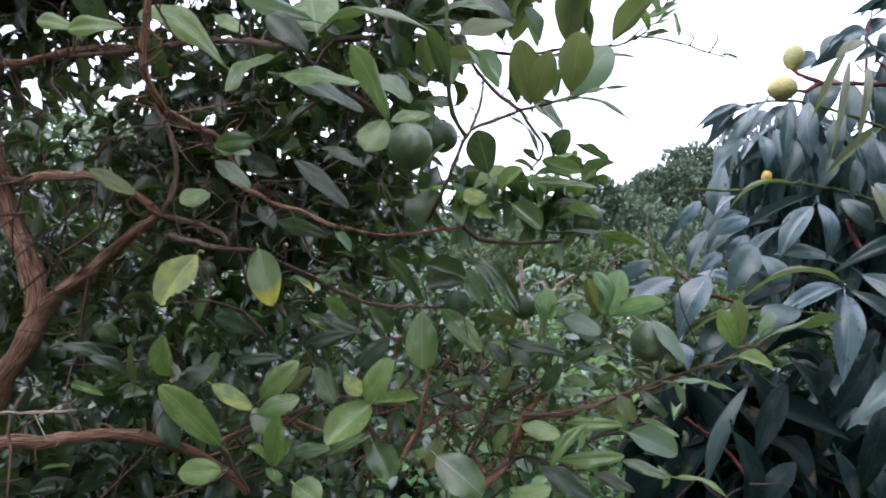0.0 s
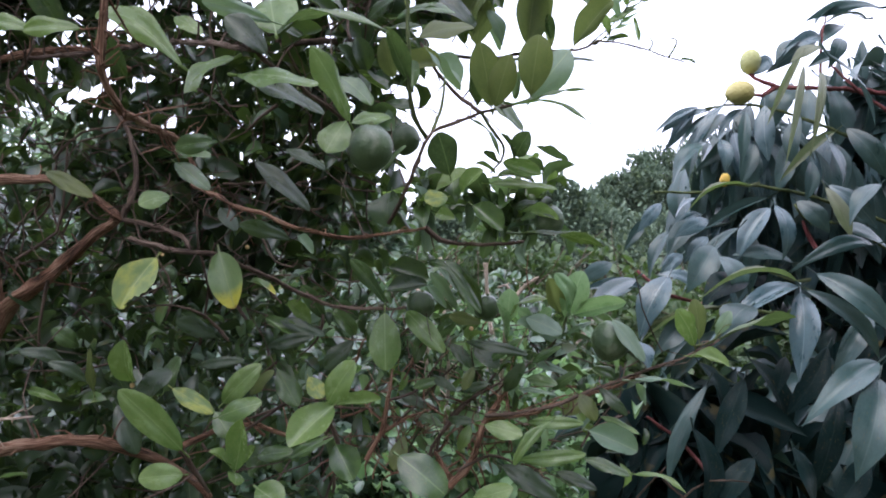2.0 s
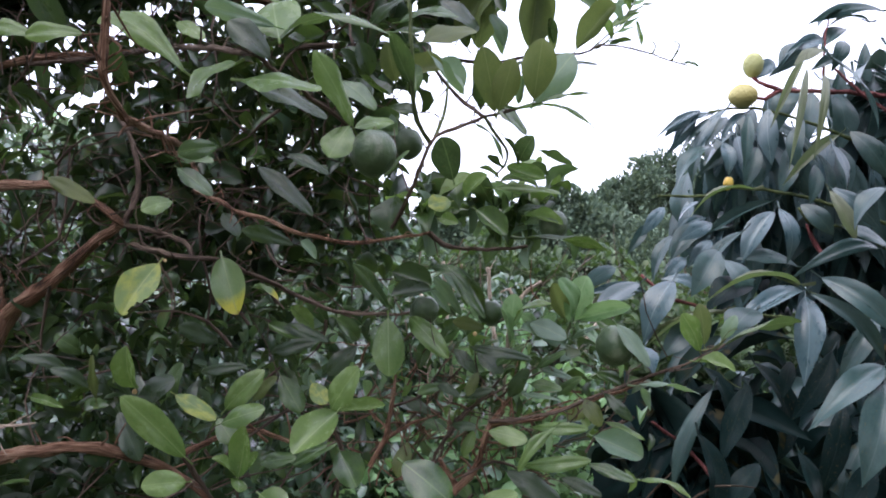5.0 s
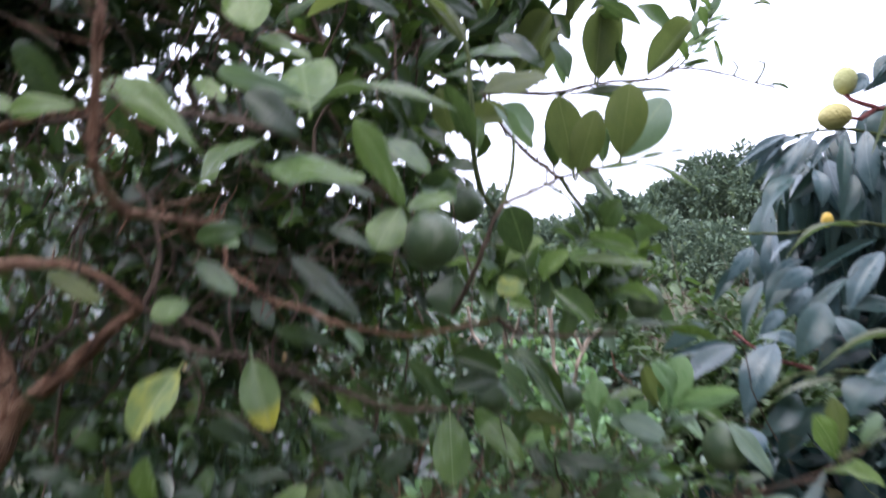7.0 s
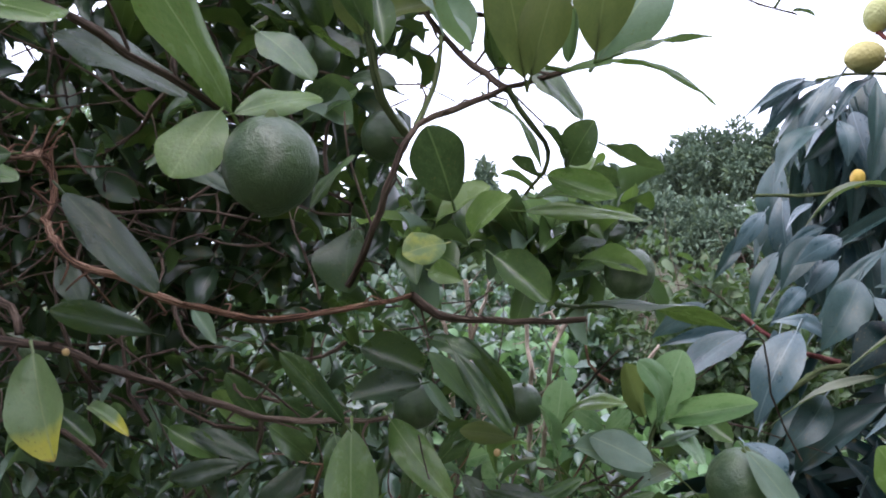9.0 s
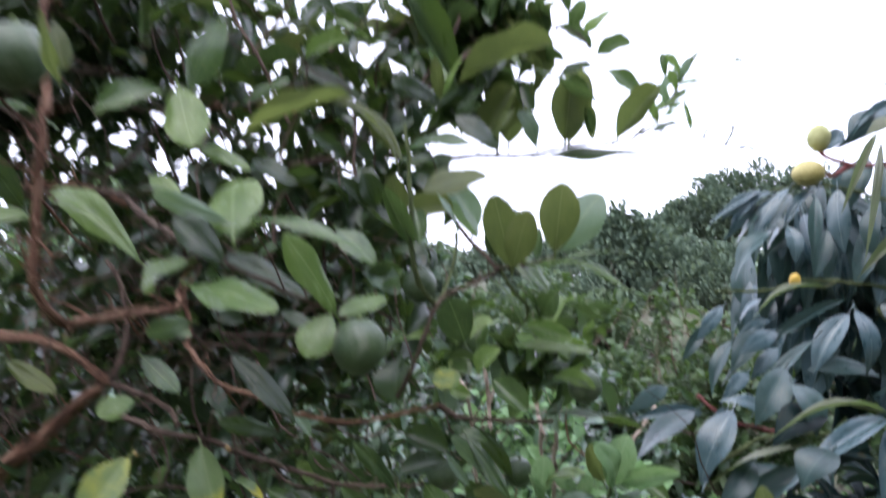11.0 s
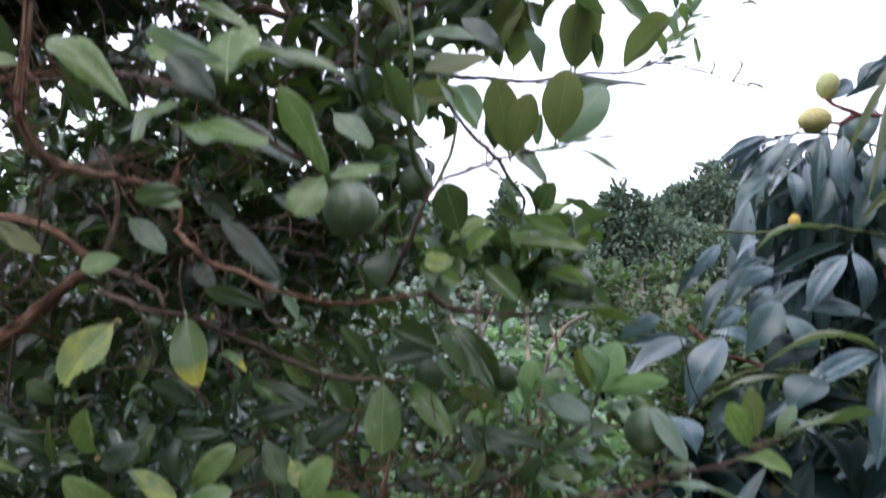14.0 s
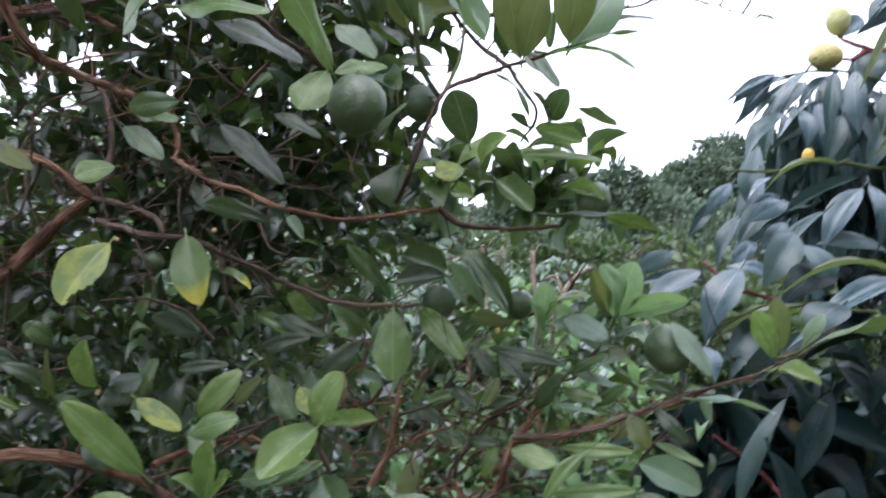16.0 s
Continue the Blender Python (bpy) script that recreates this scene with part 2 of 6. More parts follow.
KNOB_GREEN = fruit_mat("greenish_yellow_rind", (0.40, 0.41, 0.15), (0.55, 0.55, 0.25), pore=40, rough=0.6, depth=0.003)
BUD = fruit_mat("orange_bud", (0.60, 0.38, 0.05), (0.74, 0.52, 0.10), rough=0.6)
TINY = fruit_mat("flower_bud", (0.40, 0.26, 0.10), (0.60, 0.42, 0.20), rough=0.6)
SOIL = soil_mat()


# ---- building helpers ----
def mesh_from(name, verts, faces, mats, uvs=None, smooth=True, index=None):
    me = bpy.data.meshes.new(name)
    me.from_pydata(verts, [], faces)
    for m in mats:
        me.materials.append(m)
    if uvs is not None:
        lay = me.uv_layers.new(name="UVMap")
        idx = np.empty(len(me.loops), dtype=np.int32)
        me.loops.foreach_get("vertex_index", idx)
        lay.data.foreach_set("uv", np.asarray(uvs, dtype=np.float32)[idx].ravel())
    if index is not None:
        me.polygons.foreach_set("material_index", np.asarray(index, dtype=np.int32))
    if smooth:
        me.polygons.foreach_set("use_smooth", np.ones(len(me.polygons), dtype=bool))
    me.update()
    return me


def under(ob, parent, label=""):
    ob.parent = parent
    ob.matrix_parent_inverse = parent.matrix_basis.inverted()
    return tagged(ob, label)


def blade(rows, cols, droop, fold, wave, sharp, twist=0.0, seed=0, stalk=True, cup=0.0):
    """A leaf of length 1 and width 1 along +y, face up: an ovate sheet, folded on its midrib, drooping and wavy, with a leaf stalk."""
    rnd = random.Random(seed)
    ph = rnd.uniform(0, 6)
    v, f, uv = [], [], []
    for i in range(rows + 1):
        s = 0.5 - 0.5 * math.cos(math.pi * i / rows)
        if sharp < 0:
            w = max(0.0, math.sin(math.pi * s ** 1.22)) ** 0.56
        elif sharp < 1:
            w = max(0.0, 1 - abs(2 * s ** 1.06 - 1) ** 2.1) ** 0.58 * (0.80 + 0.20 * min(1.0, s / 0.4))
        else:
            w = max(0.0, math.sin(math.pi * s ** 0.86)) ** 0.84 * (1 - 0.40 * max(0.0, (s - 0.55) / 0.45) ** 1.5)
        if i == rows:
            w = 0.03
        if i == 0:
            w = 0.05
        for j in range(cols + 1):
            a = j / cols * 2 - 1
            edge = wave * math.sin(s * 9 + ph + (2.4 if a > 0 else 0)) * a * a
            z = droop * 1.5 * s * (1 - s) + fold * abs(a) * w * 0.5 + cup * a * a * w + edge * w
            x = a * w * 0.5 * (1 - 0.25 * fold)
            tw = twist * s
            v.append((x * math.cos(tw), s, z + x * math.sin(tw)))
            uv.append((0.5 + a * 0.5 * max(w, 0.3), s))
    n = cols + 1
    for i in range(rows):
        for j in range(cols):
            f.append((i * n + j, i * n + j + 1, (i + 1) * n + j + 1, (i + 1) * n + j))
    if stalk:
        base = len(v)
        for y, r in ((-0.13, 0.020), (0.02, 0.014), (0.30, 0.006)):
            for k in range(4):
                c = math.pi / 2 * k
                v.append((r * 1.6 * math.cos(c), y, r * math.sin(c) - 0.006 + droop * 1.5 * max(y, 0) * (1 - y)))
                uv.append((0.5, 0.3))
        for i in range(2):
            for k in range(4):
                q = base + i * 4
                f.append((q + k, q + (k + 1) % 4, q + 4 + (k + 1) % 4, q + 4 + k))
    return v, f, uv


SHAPES = [  # droop, fold, wave, twist, cup
    (0.18, 0.26, 0.04, 0.2, -0.12), (0.30, 0.36, 0.05, 0.30, 0.0), (0.12, 0.16, 0.06, -0.30, 0.12),
    (0.42, 0.26, 0.04, 0.15, -0.12), (-0.20, 0.28, 0.05, 0.25, 0.06), (0.24, 0.46, 0.05, -0.25, -0.06), (0.12, 0.16, 0.04, 0.12, -0.10)]
LONG_SHAPES = [
    (0.34, 0.10, 0.012, 0.20, -0.05), (0.52, 0.16, 0.016, -0.15, -0.03), (0.22, 0.08, 0.020, 0.30, 0.04),
    (0.70, 0.14, 0.012, 0.10, -0.06), (0.40, 0.12, 0.018, -0.40, -0.04), (0.30, 0.22, 0.014, 0.10, -0.04), (0.18, 0.08, 0.015, 0.0, -0.05)]
LEAVES = {}
for key, material in MATS.items():
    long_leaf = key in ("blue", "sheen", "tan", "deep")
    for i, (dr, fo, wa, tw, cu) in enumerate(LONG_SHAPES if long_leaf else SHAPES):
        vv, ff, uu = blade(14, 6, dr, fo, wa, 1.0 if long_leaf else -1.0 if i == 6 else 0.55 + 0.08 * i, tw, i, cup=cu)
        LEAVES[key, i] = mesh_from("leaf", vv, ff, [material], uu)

# a leaf with holes eaten into its edge
vv, ff, uu = blade(18, 12, 0.15, 0.2, 0.03, 0.6, 0.1, 3)
ff = [q for i, q in enumerate(ff) if i >= 216 or (i // 12, i % 12) not in ((11, 0), (12, 0), (12, 2), (13, 3), (14, 3), (12, 1), (13, 2), (13, 1), (13, 0), (14, 2), (14, 1), (14, 0), (15, 1), (15, 0))]
LEAVES["holed", 0] = mesh_from("leaf", vv, ff, [MATS["yellow"]], uu)

pick = random.Random(11)


def set_leaf(parent, kind, base, tip, width, roll=None, shape=None, name="leaf", label=""):
    """One leaf from its base to its tip; roll turns it about its length, away from facing the path."""
    b, t = Vector(base), Vector(tip)
    ax = t - b
    length = max(ax.length, 0.005)
    ax.normalize()
    if kind == "holed":
        shape = 0
    if shape is None:
        shape = pick.randrange(6)
    face = Vector((0.0, -0.86, 0.5))
    face = (face - ax * face.dot(ax)).normalized()
    if roll is None:  # mostly turned up to the light
        up = (Matrix.Rotation(0.5, 3, ax) @ face).z > (Matrix.Rotation(-0.5, 3, ax) @ face).z
        roll = pick.uniform(-16, 46) * (1 if up else -1)
    face = Matrix.Rotation(radians(roll), 3, ax) @ face
    side = ax.cross(face)
    w = width / max(0.55, math.cos(radians(roll))) * 1.0
    m = Matrix.Identity(4)
    m.col[0][:3], m.col[1][:3], m.col[2][:3] = side * w, ax * length, face * length
    m.translation = b
    ob = new(name, LEAVES[kind, shape])
    ob.matrix_world = m
    return under(ob, parent, label)


def spline(pts, step=0.03):
    p = [Vector(q) for q in pts]
    if len(p) == 2:
        p = [p[0], p[0].lerp(p[1], 0.5), p[1]]
    out = []
    for i in range(len(p) - 1):
        a, b, c, d = p[max(i - 1, 0)], p[i], p[i + 1], p[min(i + 2, len(p) - 1)]
        k = max(2, int((c - b).length / step))
        for j in range(k):
            s = j / k
            out.append(0.5 * (2 * b + (c - a) * s + (2 * a - 5 * b + 4 * c - d) * s * s + (3 * b - a - 3 * c + d) * s ** 3))
    out.append(p[-1])
    return out


def tube_data(pts, r0, r1, sides=8, rough=0.08, seed=0, step=0.014, base=0):
    line = spline(pts, step)
    often = 17 if r0 > 0.008 else 42
    knots = 22 if r0 > 0.008 else 85
    for i in range(1, len(line) - 1):
        q = line[i] * often
        line[i] = line[i] + Vector((noise.noise(q + Vector((seed, 0, 0))), noise.noise(q + Vector((0, seed, 5))), noise.noise(q + Vector((9, 0, seed))))) * min(r0 * 1.0, 0.0045 if r0 > 0.008 else 0.0026)
    v, f, uv = [], [], []
    up = Vector((0.31, -0.8, 0.5))
    along = 0.0
    for i, q in enumerate(line):
        d = (line[min(i + 1, len(line) - 1)] - line[max(i - 1, 0)]).normalized()
        x = d.cross(up).normalized()
        y = d.cross(x)
        s = i / (len(line) - 1)
        if i:
            along += (q - line[i - 1]).length
        for k in range(sides):
            a = 2 * math.pi * k / sides
            r = (r0 + (r1 - r0) * s) * (1 + rough * 2.2 * noise.noise(Vector((q.x * knots + seed, q.z * knots + k * 0.9, q.y * knots))))
            v.append(q + x * (r * math.cos(a)) + y * (r * math.sin(a)))
            uv.append((min(k, sides - k) / sides * 2 * math.pi * r0 * 2, along))
    n = len(line)
    for i in range(n - 1):
        for k in range(sides):
            f.append((base + i * sides + k, base + i * sides + (k + 1) % sides, base + (i + 1) * sides + (k + 1) % sides, base + (i + 1) * sides + k))
    f.append(tuple(base + (n - 1) * sides + k for k in range(sides)))
    return v, f, uv


def limb(parent, name, pts, r0, r1, material=None, sides=10, rough=0.30, label="", spurs=0):
    v, f, uv = tube_data(pts, r0, r1, sides, rough, seed=len(bpy.data.meshes))
    rg = random.Random(len(bpy.data.meshes))
    line = spline(pts, 0.03)
    for q in line[1:-1]:
        for k in range(spurs):
            d = Vector((rg.gauss(0, 1), rg.gauss(0, 1), rg.gauss(0.2, 1))).normalized()
            ln = rg.uniform(0.006, 0.030) if rg.random() < 0.8 else rg.uniform(0.04, 0.09)
            e = q + d * (ln + r0)
            m = q.lerp(e, 0.6) + Vector((rg.gauss(0, 0.004), rg.gauss(0, 0.004), rg.gauss(0, 0.004)))
            vs, fs, us = tube_data([q, m, e], min(r1 * 0.6, 0.0018), 0.0007, 4, 0.1, k, 0.02, base=len(v))
            v, f, uv = v + vs, f + fs, uv + us
    ob = new(name, mesh_from(name, v, f, [material or BARK], uv))
    return under(ob, parent, label)


def round_fruit(parent, place, r, material=None, stretch=1.04, name="fruit", lumps=0.0, lump_size=1.0, axis=(0.1, -0.2, 1), nipple=0.07, label=""):
    """A fruit with a dimpled calyx end and a small nipple at its other end."""
    v, f, uv = [], [], []
    rows, cols = (22, 32) if lumps else (14, 20)
    for i in range(rows + 1):
        a = math.pi * i / rows
        for j in range(cols):
            c = 2 * math.pi * j / cols
            d = Vector((math.sin(a) * math.cos(c), math.sin(a) * math.sin(c), math.cos(a)))
            k = 1 + nipple * math.exp(-((math.pi - a) / 0.25) ** 2) - 0.06 * math.exp(-(a / 0.2) ** 2)
            k += 0.03 * noise.noise(d * 1.7 + Vector(place) * 9)
            if lumps:
                g = noise.voronoi(d * 4.6 * lump_size)[0]
                k += lumps * (g[1] - g[0] - 0.3)
            v.append(Vector((d.x * r * k, d.y * r * k, d.z * r * k * stretch)))
            uv.append((j / cols, i / rows))
    for i in range(rows):
        for j in range(cols):
            f.append((i * cols + j, (i + 1) * cols + j, (i + 1) * cols + (j + 1) % cols, i * cols + (j + 1) % cols))
    ob = new(name, mesh_from(name, v, f, [material or FRUIT], uv))
    q = Vector(axis).normalized()
    ob.matrix_world = Matrix.Translation(place) @ q.to_track_quat("Z", "Y").to_matrix().to_4x4()
    under(ob, parent, label)
    if not lumps and r > 0.012:
        cv, cf = [], []
        for j in range(6):
            c0 = 2 * math.pi * j / 6
            cv.append((0.16 * r * math.cos(c0), 0.16 * r * math.sin(c0), r * stretch * 0.955))
        for j in range(6):
            c0 = 2 * math.pi * j / 6
            cv.append((0.05 * r * math.cos(c0), 0.05 * r * math.sin(c0), r * stretch * 1.10))
        for j in range(6):
            cf.append((j, (j + 1) % 6, 6 + (j + 1) % 6, 6 + j))
        cf.append(tuple(range(6, 12)))
        cal = new("calyx", mesh_from("calyx", cv, cf, [GREEN_TWIG], [(0.1, 0.1)] * 12))
        cal.matrix_world = ob.matrix_world.copy()
        cal.parent = ob
        cal.matrix_parent_inverse = ob.matrix_basis.inverted()
    return ob


def many_leaves(name, parent, kinds, spots, seed, size, ratio=0.5, droop=0.25, down=0.3, label="", rows=5, out=None, sharp=0.6):
    """Leaves past counting, joined into one mesh: spots is an array of places, one leaf each."""
    rng = np.random.default_rng(seed)
    n = len(spots)
    tv, tf, tu = [], [], []
    forms = []
    for i in range(4):
        v, f, u = blade(rows, 2, droop * (0.3 + 0.5 * i), 0.25 + 0.1 * i, 0.04, sharp, 0.2 * (i - 1.5), i, stalk=False)
        forms.append((np.array(v), np.array(f), np.array(u)))
    ax = rng.normal(size=(n, 3))
    ax[:, 2] -= down * 1.6
    if out is not None:
        ax += out * 1.0
    ax /= np.linalg.norm(ax, axis=1)[:, None]
    up = np.tile(np.array([0.0, -0.25, 1.0]), (n, 1)) + rng.normal(size=(n, 3)) * 0.45
    up -= ax * (up * ax).sum(1)[:, None]
    up /= np.linalg.norm(up, axis=1)[:, None] + 1e-9
    sd = np.cross(ax, up)
    ln = rng.uniform(size[0], size[1], n)
    wd = ln * ratio * rng.uniform(0.8, 1.2, n)
    pick_v = rng.integers(0, 4, n)
    pick_m = rng.integers(0, len(kinds), n)
    V, F, U, I = [], [], [], []
    base = 0
    for k in range(4):
        sel = np.where(pick_v == k)[0]
        v, f, u = forms[k]
        w = spots[sel][:, None, :] + v[None, :, 0:1] * (sd[sel] * wd[sel][:, None])[:, None, :] + v[None, :, 1:2] * (ax[sel] * ln[sel][:, None])[:, None, :] + v[None, :, 2:3] * (up[sel] * ln[sel][:, None])[:, None, :]
        V.append(w.reshape(-1, 3))
        F.append((f[None] + base + (np.arange(len(sel)) * len(v))[:, None, None]).reshape(-1, 4))
        U.append(np.tile(u, (len(sel), 1)))
        I.append(np.repeat(pick_m[sel], len(f)))
        base += len(sel) * len(v)
    me = mesh_from(name, np.concatenate(V).tolist(), np.concatenate(F).tolist(), [MATS[k] for k in kinds], np.concatenate(U), True, np.concatenate(I))
    ob = new(name, me)
    if parent is not None:
        under(ob, parent, label)
    tagged(ob, kind="stuff")
    return ob


def many_twigs(name, parent, n, place, seed, length, r, material, bend=0.35, toward=None):
    """Thin crooked dead and living twigs, joined into one mesh."""
    rg = random.Random(seed)
    V, F, U = [], [], []
    for i in range(n):
        a = Vector(place(rg))
        d = Vector((rg.gauss(0, 1), rg.gauss(0, 0.6), rg.gauss(0.1, 0.7)))
        if toward is not None:
            d += Vector(toward)
        d.normalize()
        ln = rg.uniform(*length)
        pts = [a]
        for k in range(3):
            d = (d + Vector((rg.gauss(0, bend), rg.gauss(0, bend), rg.gauss(0, bend)))).normalized()
            pts.append(pts[-1] + d * ln / 3)
        rr = rg.uniform(*r)
        v, f, u = tube_data(pts, rr, rr * 0.4, 4, 0.05, i, ln / 4, base=len(V))
        V += v
        F += f
        U += u
    ob = new(name, mesh_from(name, V, F, [material], U))
    under(ob, parent)
    return tagged(ob, kind="stuff")


def ball_spots(rng, n, centre, radii, shell=0.5):
    d = rng.normal(size=(n, 3))
    d /= np.linalg.norm(d, axis=1)[:, None]
    r = rng.uniform(shell, 1.0, n) ** 0.6
    return np.array(centre) + d * r[:, None] * np.array(radii), d


def thing(name, place, label, category, group="", kind=""):
    ob = new(name)
    ob.empty_display_size = 0.1
    ob.matrix_world = Matrix.Translation(place)
    return tagged(ob, label, category, group, kind)


# ---- ground and distance ----
def ground_mesh():
    v, f, u = [], [], []
    rings = [0.0, 1, 2, 3, 4.5, 6, 8, 11, 15, 20, 28, 40, 70, 150, 500, 2500]
    for i, r in enumerate(rings):
        for k in range(48):
            a = 2 * math.pi * k / 48
            x, y = r * math.cos(a), r * math.sin(a) + 2
            z = 0.05 * noise.noise(Vector((x * 0.6, y * 0.6, 0)))
            if 12 < y < 120:
                z += min((y - 12) * 0.03, 1.2)
            v.append((x, y, z))
            u.append((x, y))
    for i in range(len(rings) - 1):
        for k in range(48):
            f.append((i * 48 + k, (i + 1) * 48 + k, (i + 1) * 48 + (k + 1) % 48, i * 48 + (k + 1) % 48))
    return mesh_from("ground", v, f, [SOIL], u)


ground = tagged(new("ground", ground_mesh()), "dark soil overgrown with low weeds", "ground", kind="structure")

rng = np.random.default_rng(5)


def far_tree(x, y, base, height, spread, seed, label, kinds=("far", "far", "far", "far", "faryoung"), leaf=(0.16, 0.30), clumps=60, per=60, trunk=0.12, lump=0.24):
    """A tree in the distance: trunk, limbs and a crown built up of many clumps of leaves, with gaps and an uneven outline."""
    tree = thing("tree", (x, y, base), label, "tree", "trees on the slope")
    rg = np.random.default_rng(seed)
    limb(tree, "trunk", [(x, y, base - 0.2), (x + 0.1, y, base + height * 0.3), (x - 0.1, y, base + height * 0.75)], trunk, trunk * 0.3, TWIG, sides=6)
    spots, outs = [], []
    for c in range(clumps):
        d = rg.normal(size=3)
        d /= np.linalg.norm(d)
        d[2] = abs(d[2]) * 1.0 - 0.25
        r = rg.uniform(0.5, 1.08)
        cen = np.array([x, y, base + height * 0.55]) + d * r * np.array([spread, spread, height * 0.45])
        s, o = ball_spots(rg, per, cen, (spread * lump, spread * lump, height * lump * 0.5), 0.1)
        spots.append(s)
        outs.append(o + d)
    for k in range(5):
        d = rg.normal(size=3)
        tip = np.array([x, y, base + height * 0.55]) + d / np.linalg.norm(d) * np.array([spread, spread, height * 0.3]) * 0.8
        limb(tree, "limb", [(x, y, base + height * (0.25 + 0.08 * k)), tuple((np.array([x, y, base + height * 0.45]) + tip) / 2), tuple(tip)], trunk * 0.4, trunk * 0.1, TWIG, sides=5)
    many_leaves("crown", tree, kinds, np.concatenate(spots), seed, leaf, 0.42, 0.2, 0.1, out=np.concatenate(outs), rows=3)
    return tree


# the slope with its trees: u and v are the bearing and the height against distance
FAR_LABEL = "dense green tree with an uneven crown on the slope"
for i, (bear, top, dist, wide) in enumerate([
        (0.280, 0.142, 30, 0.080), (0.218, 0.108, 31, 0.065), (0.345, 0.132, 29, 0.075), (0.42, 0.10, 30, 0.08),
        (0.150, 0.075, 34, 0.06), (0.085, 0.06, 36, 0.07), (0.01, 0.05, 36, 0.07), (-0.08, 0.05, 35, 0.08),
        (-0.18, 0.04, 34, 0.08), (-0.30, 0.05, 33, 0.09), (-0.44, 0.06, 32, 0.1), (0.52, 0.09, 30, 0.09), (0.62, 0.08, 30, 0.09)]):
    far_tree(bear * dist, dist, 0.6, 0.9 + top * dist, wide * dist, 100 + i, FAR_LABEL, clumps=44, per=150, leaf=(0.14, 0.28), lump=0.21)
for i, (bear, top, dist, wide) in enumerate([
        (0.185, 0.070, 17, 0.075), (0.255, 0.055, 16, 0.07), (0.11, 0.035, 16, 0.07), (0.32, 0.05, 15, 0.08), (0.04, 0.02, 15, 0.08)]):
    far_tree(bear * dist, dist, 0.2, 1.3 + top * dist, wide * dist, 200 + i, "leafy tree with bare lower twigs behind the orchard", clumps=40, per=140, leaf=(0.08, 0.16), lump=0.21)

far_tree(-4.5, 9.5, 0.2, 3.1, 1.5, 221, "sunlit yellow-green tree behind the citrus", kinds=("faryoung", "faryoung", "weed"), clumps=40, per=110, leaf=(0.08, 0.15), lump=0.21)

for x, y, top, wide, seed in ((2.22, 16.0, 3.36, 0.36, 301), (0.13, 16.0, 3.10, 0.30, 304), (2.78, 16.0, 3.15, 0.32, 305), (3.18, 17.0, 2.87, 0.55, 302), (2.12, 18.0, 2.89, 0.6, 303)):
    far_tree(x, y, 0.2, (top - 0.2) * 0.96, wide, seed, "small upright tree with spiky shoots behind the orchard", clumps=34, per=60, leaf=(0.12, 0.22), lump=0.24, trunk=0.05)


def shrub(x, y, z, rx, ry, rz, seed, label, kinds, clumps, size, per=55, ratio=0.55, down=0.1, twigs=40, length=(0.3, 0.7), lump=0.13):
    """A shrub of many leaf clumps, with stems and twigs between them."""
    ob = thing("shrub", (x, y, 0), label, "shrub", "shrubs behind the citrus")
    rg = np.random.default_rng(seed)
    cen, out_c = ball_spots(rg, clumps, (x, y, z), (rx, ry, rz), 0.15)
    spots, outs = [], []
    for c, o in zip(cen, out_c):
        k = rg.uniform(0.7, 1.3)
        s, d = ball_spots(rg, per, c, (lump * k, lump * k, lump * 0.75 * k), 0.1)
        spots.append(s)
        outs.append(d + np.array([0, 0, 0.5]))
    spots, outs = np.concatenate(spots), np.concatenate(outs)
    keep = spots[:, 2] > 0.03
    many_leaves("foliage", ob, kinds, spots[keep], seed, size, ratio, 0.3, down, out=outs[keep] * 0.7)
    many_twigs("twig_mass", ob, twigs, lambda r: (x + r.uniform(-rx, rx) * 0.8, y + r.uniform(-ry, ry) * 0.6, z + r.uniform(-rz, rz * 0.5)), seed, length, (0.002, 0.006), TWIG, toward=(0, 0, 0.9))
    limb(ob, "stem", [(x, y, -0.05), (x + 0.05, y, z * 0.5), (x - 0.03, y, z)], 0.025, 0.01, TWIG, sides=6)
    return ob


DARK_SHRUB = "dense dark green shrub behind the citrus tree"
LIT_SHRUB = "green shrub with yellowish young shoots and bare twigs"
shrub(-1.55, 3.0, 1.05, 1.0, 0.5, 0.62, 21, DARK_SHRUB, ("hedge", "inner", "hedge"), 100, (0.05, 0.085))
shrub(-0.55, 3.1, 0.90, 0.9, 0.5, 0.55, 22, DARK_SHRUB, ("hedge", "inner", "hedge"), 90, (0.05, 0.085))
shrub(-0.10, 4.2, 0.9, 0.9, 0.5, 0.60, 23, DARK_SHRUB, ("hedge", "inner", "hedge"), 90, (0.05, 0.085))
shrub(0.95, 4.6, 0.90, 0.75, 0.5, 0.50, 24, LIT_SHRUB, ("bush", "faryoung", "bush", "bush"), 40, (0.05, 0.09), per=90, twigs=70, lump=0.17)
shrub(1.75, 5.0, 1.00, 0.8, 0.5, 0.58, 25, LIT_SHRUB, ("bush", "faryoung", "bush", "bush"), 40, (0.05, 0.09), per=90, twigs=70, lump=0.17)
shrub(0.40, 6.5, 1.0, 1.2, 0.6, 0.66, 26, LIT_SHRUB, ("bush", "faryoung", "bush", "bush"), 55, (0.06, 0.10), per=90, twigs=70, lump=0.2)
shrub(2.6, 6.0, 1.1, 1.0, 0.6, 0.9, 27, DARK_SHRUB, ("bush", "hedge", "bush"), 90, (0.06, 0.10))
shrub(-2.6, 5.2, 1.5, 1.2, 0.6, 0.85, 28, LIT_SHRUB, ("far", "faryoung", "hedge"), 90, (0.07, 0.11))
